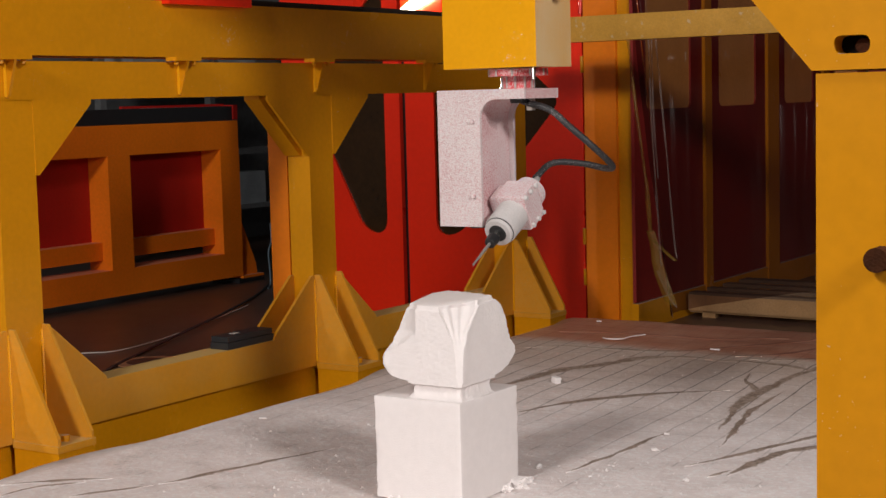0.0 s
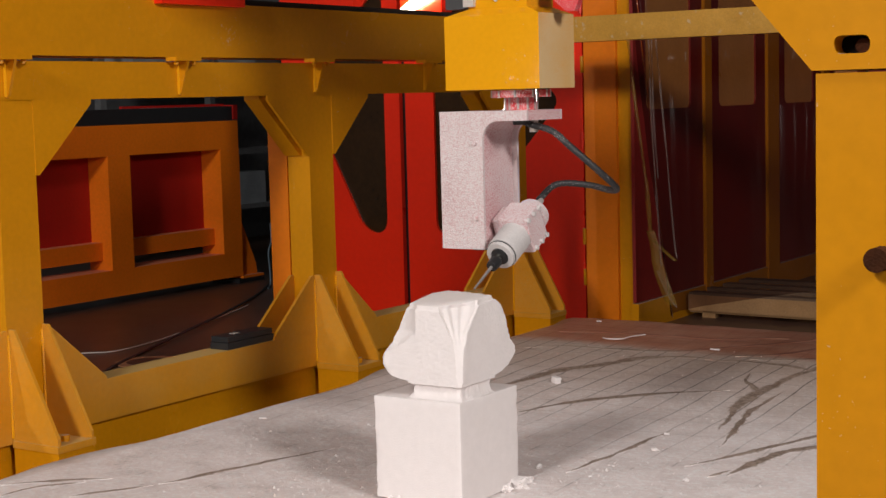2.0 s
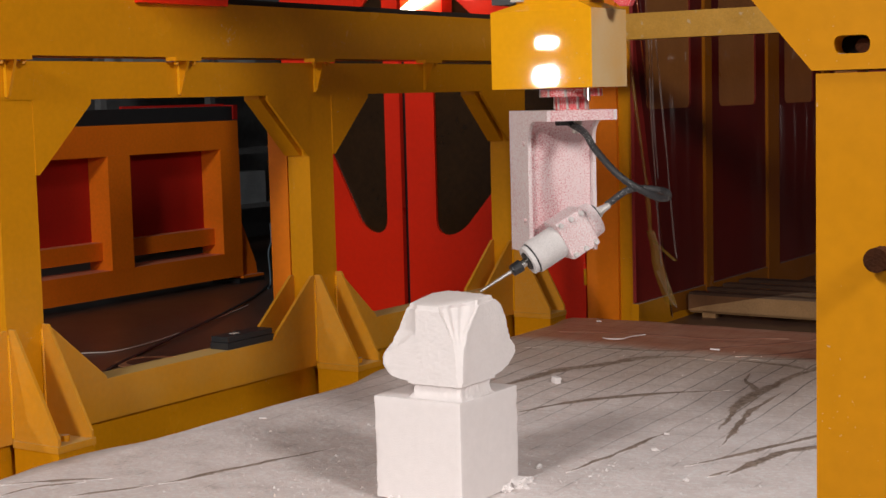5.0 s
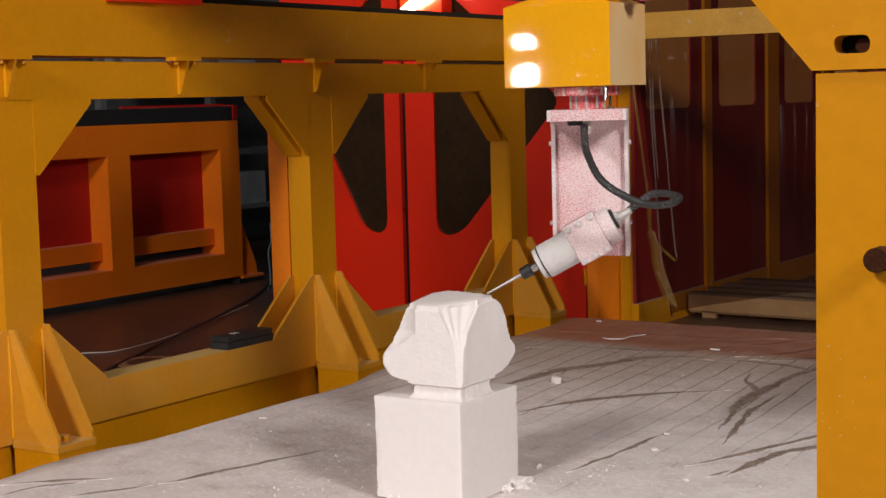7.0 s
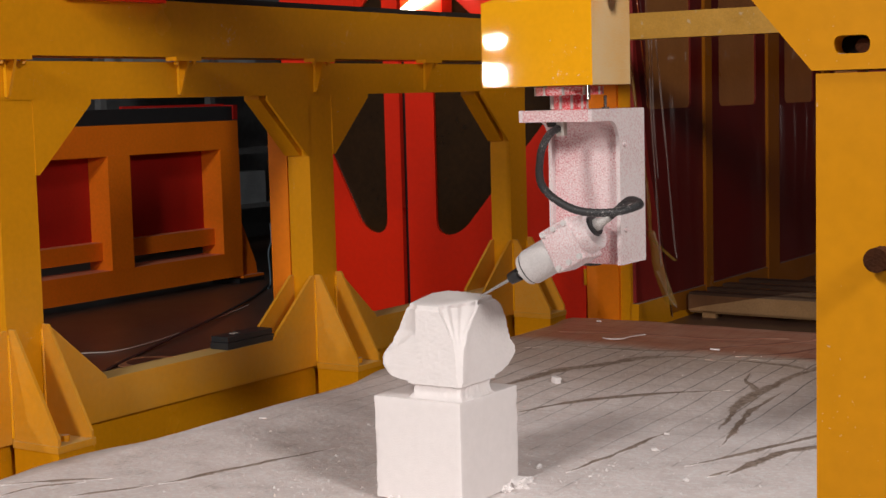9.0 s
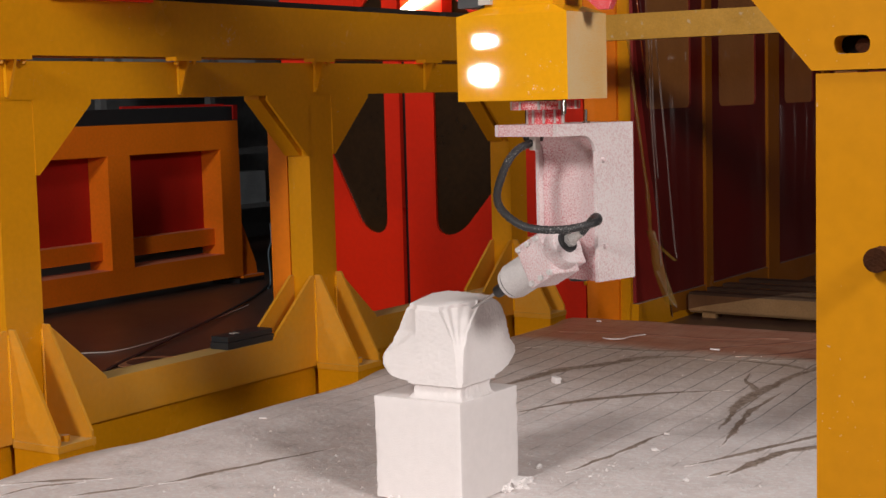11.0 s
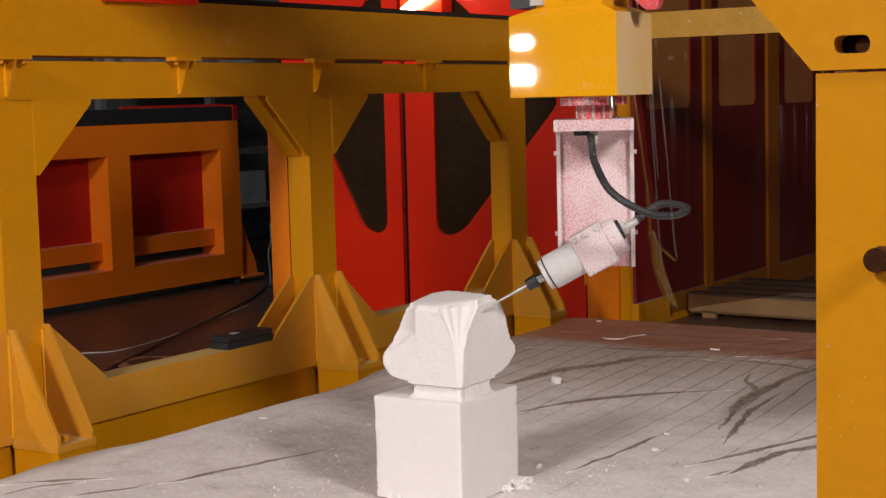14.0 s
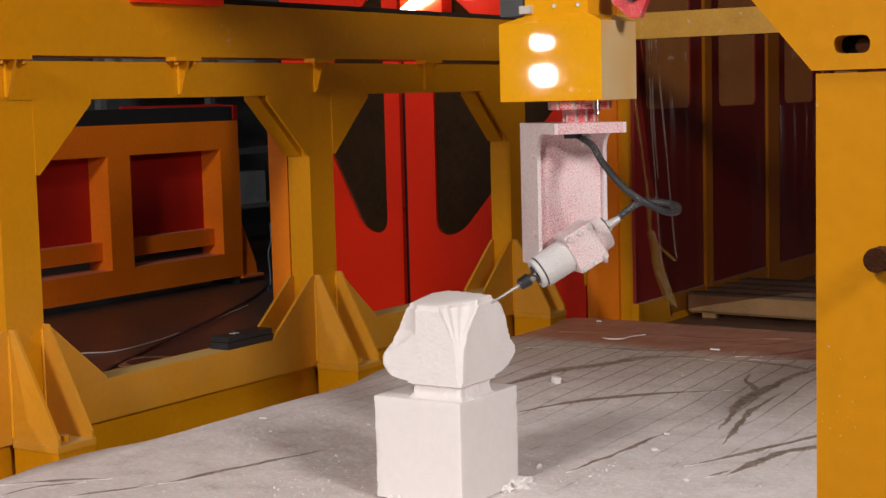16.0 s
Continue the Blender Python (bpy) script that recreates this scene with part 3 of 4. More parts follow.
# ---- the bed with its plastic sheet ----
BX0, BX1, BY0, BY1 = -4.39, 1.2, 2.6, 8.2
FOLDS = [  # line of the fold on the bed, width
    ([(-3.70, 6.05), (-3.648, 6.22), (-3.62, 6.56), (-3.52, 6.79), (-3.426, 7.05), (-3.264, 7.18), (-3.08, 7.185)], 0.075),
    ([(-3.34, 5.58), (-3.215, 5.87), (-3.088, 6.06), (-2.911, 6.27), (-2.69, 6.467)], 0.050),
    ([(-2.49, 7.30), (-2.51, 7.16), (-2.538, 6.85), (-2.544, 6.51), (-2.528, 6.20), (-2.445, 5.87), (-2.402, 5.65)], 0.050),
    ([(-2.45, 6.55), (-2.438, 6.20), (-2.404, 5.96), (-2.342, 5.68), (-2.276, 5.38)], 0.028),
    ([(-2.567, 5.61), (-2.564, 5.31), (-2.568, 5.08), (-2.581, 4.87), (-2.60, 4.74)], 0.020),
    ([(-1.98, 5.84), (-2.02, 5.73), (-2.094, 5.53), (-2.176, 5.28), (-2.271, 5.03)], 0.030),
    ([(-1.90, 5.66), (-1.955, 5.54), (-2.044, 5.39), (-2.071, 5.18), (-2.079, 4.99)], 0.042),
    ([(-2.093, 5.075), (-2.12, 5.0), (-2.143, 4.94)], 0.014),
    ([(-2.75, 6.88), (-2.69, 6.67), (-2.567, 6.50), (-2.53, 6.37)], 0.026),
    ([(-3.835, 3.953), (-3.785, 4.137), (-3.709, 4.40), (-3.62, 4.71)], 0.030),
    ([(-3.982, 3.657), (-3.907, 3.80), (-3.836, 3.925)], 0.022),
    ([(-4.341, 3.666), (-4.204, 3.81), (-4.046, 3.938)], 0.022),
    ([(-4.20, 3.544), (-4.202, 3.70), (-4.096, 3.847)], 0.018),
    ([(-4.119, 7.089), (-3.951, 7.225), (-3.667, 7.27), (-3.337, 7.338), (-3.125, 7.59), (-2.902, 7.833), (-2.812, 7.977)], 0.030),
    ([(-3.10, 7.158), (-2.864, 7.174), (-2.643, 7.134), (-2.471, 7.01)], 0.032),
    ([(-3.00, 7.30), (-2.78, 7.52), (-2.70, 7.80)], 0.024),
    ([(-2.90, 7.24), (-2.62, 7.40), (-2.45, 7.70)], 0.028),
    ([(-4.20, 7.62), (-3.80, 7.78), (-3.30, 7.80), (-2.95, 7.95)], 0.020),
]


def sheet_material(fold):
    """Reinforced clear sheet under foam dust: thread grid, thin spots, bare reddish-brown film at the far end."""
    m = bpy.data.materials.new("dark_fold" if fold else "dusty_sheet")
    m.use_nodes = True
    nt = m.node_tree
    n, l = nt.nodes, nt.links
    b = n["Principled BSDF"]
    g = n.new("ShaderNodeNewGeometry")

    def tex(scale, detail=4):
        t = n.new("ShaderNodeTexNoise")
        t.inputs["Scale"].default_value, t.inputs["Detail"].default_value = scale, detail
        l.new(g.outputs["Position"], t.inputs["Vector"])
        return t.outputs["Fac"]

    def maths(op, a, c=None, d=None):
        k = n.new("ShaderNodeMath")
        k.operation = op
        for i, v in enumerate((a, c, d)):
            if v is None:
                continue
            if isinstance(v, (int, float)):
                k.inputs[i].default_value = v
            else:
                l.new(v, k.inputs[i])
        return k.outputs[0]

    def ranged(v, a, c, lo=0.0, hi=1.0):
        k = n.new("ShaderNodeMapRange")
        for i, q in enumerate((a, c, lo, hi)):
            k.inputs[i + 1].default_value = q
        l.new(v, k.inputs[0])
        return k.outputs[0]

    def mixed(f, a, c):
        k = n.new("ShaderNodeMix")
        k.data_type = "RGBA"
        l.new(f, k.inputs["Factor"])
        for name, v in (("A", a), ("B", c)):
            if isinstance(v, tuple):
                k.inputs[name].default_value = (*v, 1)
            else:
                l.new(v, k.inputs[name])
        return k.outputs["Result"]

    big, mid, fine, grain = tex(1.6), tex(7, 5), tex(45, 5), tex(260, 2)
    sp = n.new("ShaderNodeSeparateXYZ")
    l.new(g.outputs["Position"], sp.inputs[0])
    # rotated thread grid, wandering a little with the sheet
    wob = maths("MULTIPLY", maths("SUBTRACT", tex(0.9, 2), 0.5), 0.10)
    gx = maths("ADD", maths("MULTIPLY_ADD", sp.outputs["Y"], 0.06, sp.outputs["X"]), wob)
    gy = maths("ADD", maths("MULTIPLY_ADD", sp.outputs["X"], -0.06, sp.outputs["Y"]), wob)

    def line(v, pitch, wid):
        f = maths("PINGPONG", v, pitch / 2)
        return ranged(f, wid * 0.4, wid, 1.0, 0.0)

    grid = maths("MAXIMUM", line(gx, 0.118, 0.0055), maths("MULTIPLY", line(gy, 0.236, 0.0045), 0.55))
    # how thick the dust lies: thin far away and in patches
    thin = ranged(maths("MULTIPLY_ADD", maths("SUBTRACT", big, 0.5), 1.6, sp.outputs["Y"]), 5.0, 6.6)
    far = ranged(maths("ADD", maths("MULTIPLY_ADD", maths("SUBTRACT", big, 0.5), 0.35, sp.outputs["Y"]), maths("MULTIPLY", sp.outputs["X"], 0.0)), 7.30, 7.46)
    dust = mixed(ranged(mid, 0.35, 0.7), (0.88, 0.80, 0.79), (0.77, 0.685, 0.67))
    dust = mixed(maths("MULTIPLY", ranged(maths("MULTIPLY_ADD", big, 0.8, sp.outputs["Y"]), 5.9, 7.5), 0.9), dust, (0.49, 0.37, 0.295))
    dust = mixed(maths("MULTIPLY", maths("MULTIPLY", ranged(fine, 0.51, 0.62), 0.75), ranged(sp.outputs["Y"], 5.2, 6.6, 1.0, 0.25)), dust, (0.92, 0.89, 0.885))
    bare = mixed(mid, (0.30, 0.20, 0.15), (0.23, 0.15, 0.11))
    pit = ranged(maths("MULTIPLY_ADD", tex(90, 3), 1.0, maths("MULTIPLY", mid, 0.5)), 0.98, 1.10)
    spots = maths("MAXIMUM", maths("MULTIPLY", ranged(maths("ADD", fine, maths("MULTIPLY", mid, 0.6)), 0.93, 1.08), 0.75), maths("MULTIPLY", pit, 0.3))
    col = mixed(maths("MULTIPLY", spots, ranged(big, 0.45, 0.68, 0.15, 0.8)), dust, bare)
    seen = maths("MULTIPLY", grid, maths("MULTIPLY_ADD", thin, 0.75, maths("MULTIPLY", ranged(mid, 0.55, 0.7), 0.35)))
    col = mixed(seen, col, (0.13, 0.10, 0.085))
    brown = mixed(ranged(mid, 0.3, 0.75), (0.40, 0.145, 0.08), (0.50, 0.25, 0.165))
    st = n.new("ShaderNodeTexNoise")
    mp = n.new("ShaderNodeMapping")
    mp.inputs["Scale"].default_value = (2.2, 26, 1)
    mp.inputs["Rotation"].default_value = (0, 0, 0.25)
    l.new(g.outputs["Position"], mp.inputs["Vector"])
    l.new(mp.outputs["Vector"], st.inputs["Vector"])
    st.inputs["Scale"].default_value, st.inputs["Detail"].default_value = 1.0, 5
    brown = mixed(maths("MULTIPLY", ranged(st.outputs["Fac"], 0.5, 0.7), 0.5), brown, (0.52, 0.33, 0.26))
    brown = mixed(maths("MULTIPLY", ranged(st.outputs["Fac"], 0.3, 0.42, 1.0, 0.0), 0.6), brown, (0.2, 0.055, 0.04))
    brown = mixed(maths("MULTIPLY", grid, 0.3), brown, (0.16, 0.05, 0.035))
    col = mixed(maths("MULTIPLY", far, 0.92), col, brown)
    # grey-brown bare border along the near long edge
    rim = ranged(maths("MULTIPLY_ADD", maths("SUBTRACT", mid, 0.5), 0.14, sp.outputs["X"]), -4.46, -4.345, 1.0, 0.0)
    col = mixed(maths("MULTIPLY", rim, 0.7), col, (0.22, 0.15, 0.09))
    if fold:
        # Fold core coloured darker brown, fading into the sheet at its edges.
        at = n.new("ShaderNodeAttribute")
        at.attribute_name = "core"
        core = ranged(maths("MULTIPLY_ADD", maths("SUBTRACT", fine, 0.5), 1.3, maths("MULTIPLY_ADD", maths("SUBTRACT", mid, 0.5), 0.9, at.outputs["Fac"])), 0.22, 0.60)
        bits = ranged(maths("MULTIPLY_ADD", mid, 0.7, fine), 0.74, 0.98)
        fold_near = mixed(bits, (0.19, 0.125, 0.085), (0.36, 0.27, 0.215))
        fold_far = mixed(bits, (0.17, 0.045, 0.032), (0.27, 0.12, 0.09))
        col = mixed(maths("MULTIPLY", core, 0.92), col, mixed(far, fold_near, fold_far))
    l.new(col, b.inputs["Base Color"])
    l.new(ranged(far, 0, 1, 0.85, 0.42), b.inputs["Roughness"])
    bump = n.new("ShaderNodeBump")
    bump.inputs["Strength"].default_value, bump.inputs["Distance"].default_value = 0.5, 0.007
    hgt = maths("ADD", maths("MULTIPLY", fine, 1.0), maths("MULTIPLY_ADD", grain, 0.4, maths("MULTIPLY", mid, 1.5)))
    l.new(hgt, bump.inputs["Height"])
    l.new(bump.outputs["Normal"], b.inputs["Normal"])
    return m


def bed():
    b = part("work_bed", boxes((BX0 + 0.09, BX1, BY0, BY1 - 0.02, FLOOR_Z, -0.03)), material("bed_board", (0.16, 0.09, 0.06), 0.7, 0, 0.2, 4), None)
    tagged(b, "low raised work bed under the plastic sheet", "work bed", kind="structure")
    t = thing("plastic_sheet", (-2.5, 5.4, -0.01), "creased clear plastic sheet under white foam dust, on the bed", "plastic sheet")
    bm = bmesh.new()
    nx, ny, step = 150, 226, 0.025
    rows = []
    for j in range(ny + 1):
        row = []
        for i in range(nx + 1):
            y = BY0 + j * step
            left = -4.395 - 0.10 * math.exp(-((y - 4.05) / 0.36) ** 2) - 0.10 * math.exp(-((y - 6.24) / 0.27) ** 2) - 0.08 * math.exp(-((y - 8.2) / 0.3) ** 2)
            x = BX0 + i * step
            if i < 12:
                x = left + (BX0 + 12 * step - left) * i / 12
            z = 0.010 * noise.noise(Vector((x * 1.3, y * 1.3, 0))) + 0.004 * noise.noise(Vector((x * 5, y * 5, 2)))
            z -= 0.006
            if j == ny:
                z -= 0.02
            edge = 0.02 * noise.noise(Vector((0, y * 2.2, 5)))
            if i == 0:
                z, x = z - 0.05, x - 0.004
            row.append(bm.verts.new((x + edge * max(0, 1 - i / 8), y, z)))
        rows.append(row)
    for j in range(ny):
        for i in range(nx):
            bm.faces.new((rows[j][i], rows[j][i + 1], rows[j + 1][i + 1], rows[j + 1][i]))
    part("sheet", bm, sheet_material(False), t, smooth=True)
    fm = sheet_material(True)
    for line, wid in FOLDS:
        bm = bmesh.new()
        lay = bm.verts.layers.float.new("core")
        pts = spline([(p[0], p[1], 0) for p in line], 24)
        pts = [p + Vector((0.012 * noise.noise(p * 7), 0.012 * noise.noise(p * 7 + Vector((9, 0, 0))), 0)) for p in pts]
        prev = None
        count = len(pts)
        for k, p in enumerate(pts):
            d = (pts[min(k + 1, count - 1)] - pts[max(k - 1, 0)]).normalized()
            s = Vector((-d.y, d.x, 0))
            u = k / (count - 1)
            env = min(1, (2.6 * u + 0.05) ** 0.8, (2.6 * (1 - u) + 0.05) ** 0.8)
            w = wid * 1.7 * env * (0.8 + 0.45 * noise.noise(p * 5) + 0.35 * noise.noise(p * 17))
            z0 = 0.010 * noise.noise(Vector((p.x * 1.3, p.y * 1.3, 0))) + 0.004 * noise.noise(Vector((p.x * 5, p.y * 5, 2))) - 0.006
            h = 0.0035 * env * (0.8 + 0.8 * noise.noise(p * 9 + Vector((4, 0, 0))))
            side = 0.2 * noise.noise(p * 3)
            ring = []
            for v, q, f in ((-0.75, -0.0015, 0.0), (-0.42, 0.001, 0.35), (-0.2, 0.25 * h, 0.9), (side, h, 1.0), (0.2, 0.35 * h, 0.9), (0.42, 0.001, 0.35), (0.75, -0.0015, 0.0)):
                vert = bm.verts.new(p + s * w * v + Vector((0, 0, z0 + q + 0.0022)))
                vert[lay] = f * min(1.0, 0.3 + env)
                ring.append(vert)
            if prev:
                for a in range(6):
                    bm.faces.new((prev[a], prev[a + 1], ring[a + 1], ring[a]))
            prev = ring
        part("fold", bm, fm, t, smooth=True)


bed()


def lump(bm, at, size, seed, flat=0.6):
    """A ragged crumb of foam."""
    ret = bmesh.ops.create_icosphere(bm, subdivisions=3, radius=1.0)
    rnd = random.Random(seed)
    ph = Vector((rnd.random() * 50, rnd.random() * 50, rnd.random() * 50))
    sx, sy = 0.7 + 0.6 * rnd.random(), 0.7 + 0.6 * rnd.random()
    for v in ret["verts"]:
        k = 1 + 0.75 * noise.noise(v.co * 1.6 + ph) + 0.5 * noise.noise(v.co * 4 + ph)
        v.co = Vector((v.co.x * sx * k, v.co.y * sy * k, max(-0.3, v.co.z * flat * k))) * size + Vector(at) + Vector((0, 0, size * 0.25))


def foam_debris():
    # crumbs gathered at the foot of the block
    for k, (x, y, s) in enumerate(((-2.672, 4.515, 0.046), (-2.668, 4.44, 0.030), (-2.66, 4.57, 0.030), (-2.645, 4.50, 0.016), (-2.93, 4.163, 0.024), (-2.89, 4.158, 0.017), (-2.965, 4.165, 0.016),
                                    (-2.73, 4.77, 0.022), (-2.62, 4.50, 0.011), (-2.47, 5.21, 0.016), (-2.18, 4.85, 0.014), (-2.50, 4.74, 0.010))):
        bm = bmesh.new()
        lump(bm, (x, y, -0.004), s * 0.8, k)
        ob = part("foam_crumb", bm, FOAM, None, smooth=True)
        tagged(ob, "ragged crumb of white foam on the dusty sheet", "foam crumb", "foam crumbs")
    # flat offcuts
    for x, y, r, w, d in ((-3.47, 6.25, 60, 0.032, 0.040), (-3.16, 7.41, 20, 0.05, 0.010), (-4.21, 4.99, 40, 0.034, 0.016), (-2.54, 5.47, 10, 0.022, 0.012), (-4.18, 8.07, 30, 0.03, 0.008)):
        bm = boxes((-w / 2, w / 2, -d / 2, d / 2, 0, 0.03 if w < 0.033 and d > 0.03 else 0.008))
        bmesh.ops.transform(bm, matrix=pose(x, y, 0.001, 6, 4, r), verts=bm.verts)
        ob = part("foam_offcut", bm, FOAM, None, bevel=0.003)
        tagged(ob, "small flat offcut of white foam", "foam offcut", "foam offcuts")
    bm = hose(bmesh.new(), [(-3.86, 7.50, 0.008), (-3.80, 7.46, 0.012), (-3.74, 7.49, 0.012), (-3.73, 7.58, 0.012), (-3.70, 7.70, 0.008)], 0.0035, 6, 5)
    tagged(part("foam_shaving", bm, FOAM, None, smooth=True), "curled thin shaving of white foam", "foam shaving")
    # fine litter
    bm = bmesh.new()
    rnd = random.Random(5)
    for k in range(1500):
        near = rnd.random() < 0.6
        if near:
            a, d = rnd.random() * 6.283, 0.25 + abs(rnd.gauss(0, 0.55))
            x, y = -2.85 + d * math.cos(a), 4.36 + d * math.sin(a)
        else:
            x, y = rnd.uniform(-4.3, -1.4), rnd.uniform(3.3, 7.6)
        if -3.03 < x < -2.66 and 4.16 < y < 4.56 or x < -4.33:
            continue
        s = rnd.uniform(0.0015, 0.0045) * (1.3 if near else 1) * (1.5 if rnd.random() < 0.05 else 0.85)
        z = 0.010 * noise.noise(Vector((x * 1.3, y * 1.3, 0))) + 0.004 * noise.noise(Vector((x * 5, y * 5, 2))) - 0.005
        c = Vector((x, y, z))
        vs = [bm.verts.new(c + Vector((rnd.uniform(-s, s), rnd.uniform(-s, s), 0))) for i in range(3)] + [bm.verts.new(c + Vector((0, 0, s)))]
        for q in ((0, 1, 2), (0, 1, 3), (1, 2, 3), (2, 0, 3)):
            bm.faces.new([vs[i] for i in q])
    tagged(part("foam_litter", bm, FOAM, None), "fine white foam crumbs scattered over the sheet", "foam litter", kind="stuff")


foam_debris()


# ---- the near column ----
def near_column():
    t = thing("near_column", (-0.55, 2.1, FLOOR_Z), "yellow steel column with a bolted brace plate", "column")
    part("column", boxes((-0.705, -0.42, 2.0, 2.2, FLOOR_Z, 1.370)), YELLOW, t, bevel=0.006)
    plate = [(-0.709, 1.374), (-0.42, 1.374), (-0.42, 2.4), (-0.92, 2.4), (-0.92, 1.62)]
    slot = rounded([(-0.679, 1.395), (-0.630, 1.395), (-0.630, 1.419), (-0.679, 1.419)], 0.0115)
    bp = part("brace_plate", holed_panel(bmesh.new(), plate, slot, 1.995, 2.030), YELLOW, t, "yellow brace plate with a slotted hole")
    part("brace_web", prism(bmesh.new(), [(p[0] + 0.003, p[1]) if p[0] < -0.5 else p for p in plate], "y", 2.031, 2.2), YELLOW, t)
    # Black plate set in the slot to paint its inner shade.
    part("slot_shade_plate", boxes((-0.69, -0.62, 2.0285, 2.0305, 1.388, 1.426)), SLOT_SHADE, bp, "black plate painting the shade in the slot")
    part("slot_bolt", rod(bmesh.new(), (-0.646, 2.014, 1.405), (-0.646, 2.029, 1.405), 0.010, sides=12), material("rusty_bolt", (0.06, 0.02, 0.008), 0.7), bp, "rusty bolt in the slot")
    part("bolt", rod(bmesh.new(), (-0.615, 2.004, 1.125), (-0.615, 1.97, 1.125), 0.0165, sides=18), material("rusty_bolt", (0.06, 0.02, 0.008), 0.7), t, "dark rusty bolt head")


near_column()


# ---- the foam carving ----
def foam_carving():
    bm = bmesh.new()
    x0, x1, y0, y1, top = -3.024, -2.677, 4.171, 4.544, 0.351
    box(bm, x0, x1, y0, y1, 0.0, top)
    bmesh.ops.subdivide_edges(bm, edges=list(bm.edges), cuts=30, use_grid_fill=True)
    bmesh.ops.recalc_face_normals(bm, faces=bm.faces)
    centre = Vector(((x0 + x1) / 2, (y0 + y1) / 2, top / 2))
    for v in bm.verts:
        on = [abs(v.co.x - x0) < 1e-5 or abs(v.co.x - x1) < 1e-5, abs(v.co.y - y0) < 1e-5 or abs(v.co.y - y1) < 1e-5, abs(v.co.z - top) < 1e-5]
        d = (centre - v.co).normalized()
        k = 0.0010 * noise.noise(v.co * 90) + 0.0012 * noise.noise(v.co * 17)
        if sum(on) > 1:
            k += 0.003 + 0.003 * noise.noise(v.co * 40)
        v.co += d * k
    def at(z, *pairs):
        return float(np.interp(z, [p[0] for p in pairs], [p[1] for p in pairs]))

    def section(z):
        """Outline of the roughed-out head at height z, counter-clockwise from the back."""
        yf, xr = 4.187, at(z, (0.55, -2.681), (0.66, -2.690))
        yb = at(z, (0.400, 4.30), (0.408, 4.40), (0.417, 4.455), (0.430, 4.493), (0.446, 4.517), (0.468, 4.545), (0.488, 4.540), (0.516, 4.512), (0.559, 4.491), (0.600, 4.482), (0.631, 4.466), (0.648, 4.435), (0.66, 4.41))
        xl = at(z, (0.400, -2.83), (0.407, -2.884), (0.411, -2.93), (0.420, -2.965), (0.438, -2.985), (0.457, -2.996), (0.482, -2.998), (0.510, -2.987), (0.533, -2.962))
        cut = at(z, (0.495, 0.0), (0.52, 0.25), (0.575, 1.0))
        xs = at(z, (0.53, -2.960), (0.60, -2.933), (0.66, -2.902))
        xe = at(z, (0.412, -2.694), (0.44, -2.699), (0.487, -2.700), (0.543, -2.707), (0.598, -2.734), (0.66, -2.768))
        yg = at(z, (0.43, 4.192), (0.471, 4.194), (0.525, 4.205), (0.577, 4.230), (0.618, 4.275), (0.66, 4.325))
        ya = yf + 0.007 + 0.020 * cut
        xa = min(-2.872, xl) + (xs - min(-2.872, xl)) * cut
        step = 0.005 * cut
        xc = xa + 0.012 + (-2.862 - xa - 0.012) * cut
        xd = -2.856
        return [(xr - 0.05, yb + 0.02), (-2.90, at(z, (0.40, 4.40), (0.44, 4.50), (0.66, 4.465))), (xa - 0.03, 4.40), (xa, ya), (xc, yf + step), (xd, yf), (xe, yf), (xr, yg), (xr, yb)]

    counts = (24, 30, 24, 26, 4, 46, 60, 60, 12)

    def ring_at(z, inset=0.0, rough=1.0):
        c0 = Vector((-2.825, 4.345))
        poly = [Vector(p) for p in section(max(0.408, min(0.655, z)))]
        poly = [c0 + (p - c0) * (1 - inset) for p in poly]
        out = []
        for e, m in enumerate(counts):
            a, b = poly[e], poly[(e + 1) % len(poly)]
            d = b - a
            nrm = Vector((d.y, -d.x)).normalized()
            for k in range(m):
                u = k / m
                p = a + d * u
                w = Vector((p.x, p.y, z))
                g = 0.0010 * noise.noise(w * 80) + 0.0016 * noise.noise(w * 14)
                if e == 6 and d.length > 0.03 and 0.40 <= z < 0.66:
                    # curved tool grooves fanning out over the cut corner
                    f = min(1.0, (d.length - 0.03) / 0.07)
                    g += f * (0.0034 * math.cos(2 * math.pi * 3.5 * u ** 0.85) - 0.009 * math.sin(math.pi * u))
                elif e == 7:
                    g += 0.0012 * noise.noise(w * 130) + 0.005 * math.exp(-(u * 14 - 0.4) ** 2) * (1 if z > 0.41 else 0)
                elif e in (8, 0):
                    g += 0.006 * noise.noise(w * 45)
                elif e == 3:
                    g -= 0.004 * math.sin(math.pi * u) * (1 if z > 0.53 else 0)
                if z < 0.53 and e in (2, 3):
                    g += 0.004 * noise.noise(w * 45)
                p = p + nrm * g * rough
                lift = max(0.0, (z - 0.55) / 0.105) * 0.058 * (p.y - 4.19)
                out.append(bm.verts.new((p.x, p.y, z + lift)))
        return out

    def join(a, b):
        for k in range(len(a)):
            bm.faces.new((a[k], a[(k + 1) % len(a)], b[(k + 1) % len(b)], b[k]))

    # neck with loose dust heaped round it, then the head, its milled rim and top
    levels = [(0.346, 0.01, 2.0), (0.3525, 0.03, 3.0), (0.356, 0.06, 3.0), (0.366, 0.095, 3.0), (0.380, 0.115, 3.0), (0.392, 0.11, 3.0), (0.399, 0.05, 2.0)]
    levels += [(0.400 + 0.248 * j / 84, 0.0, 1.0) for j in range(85)]
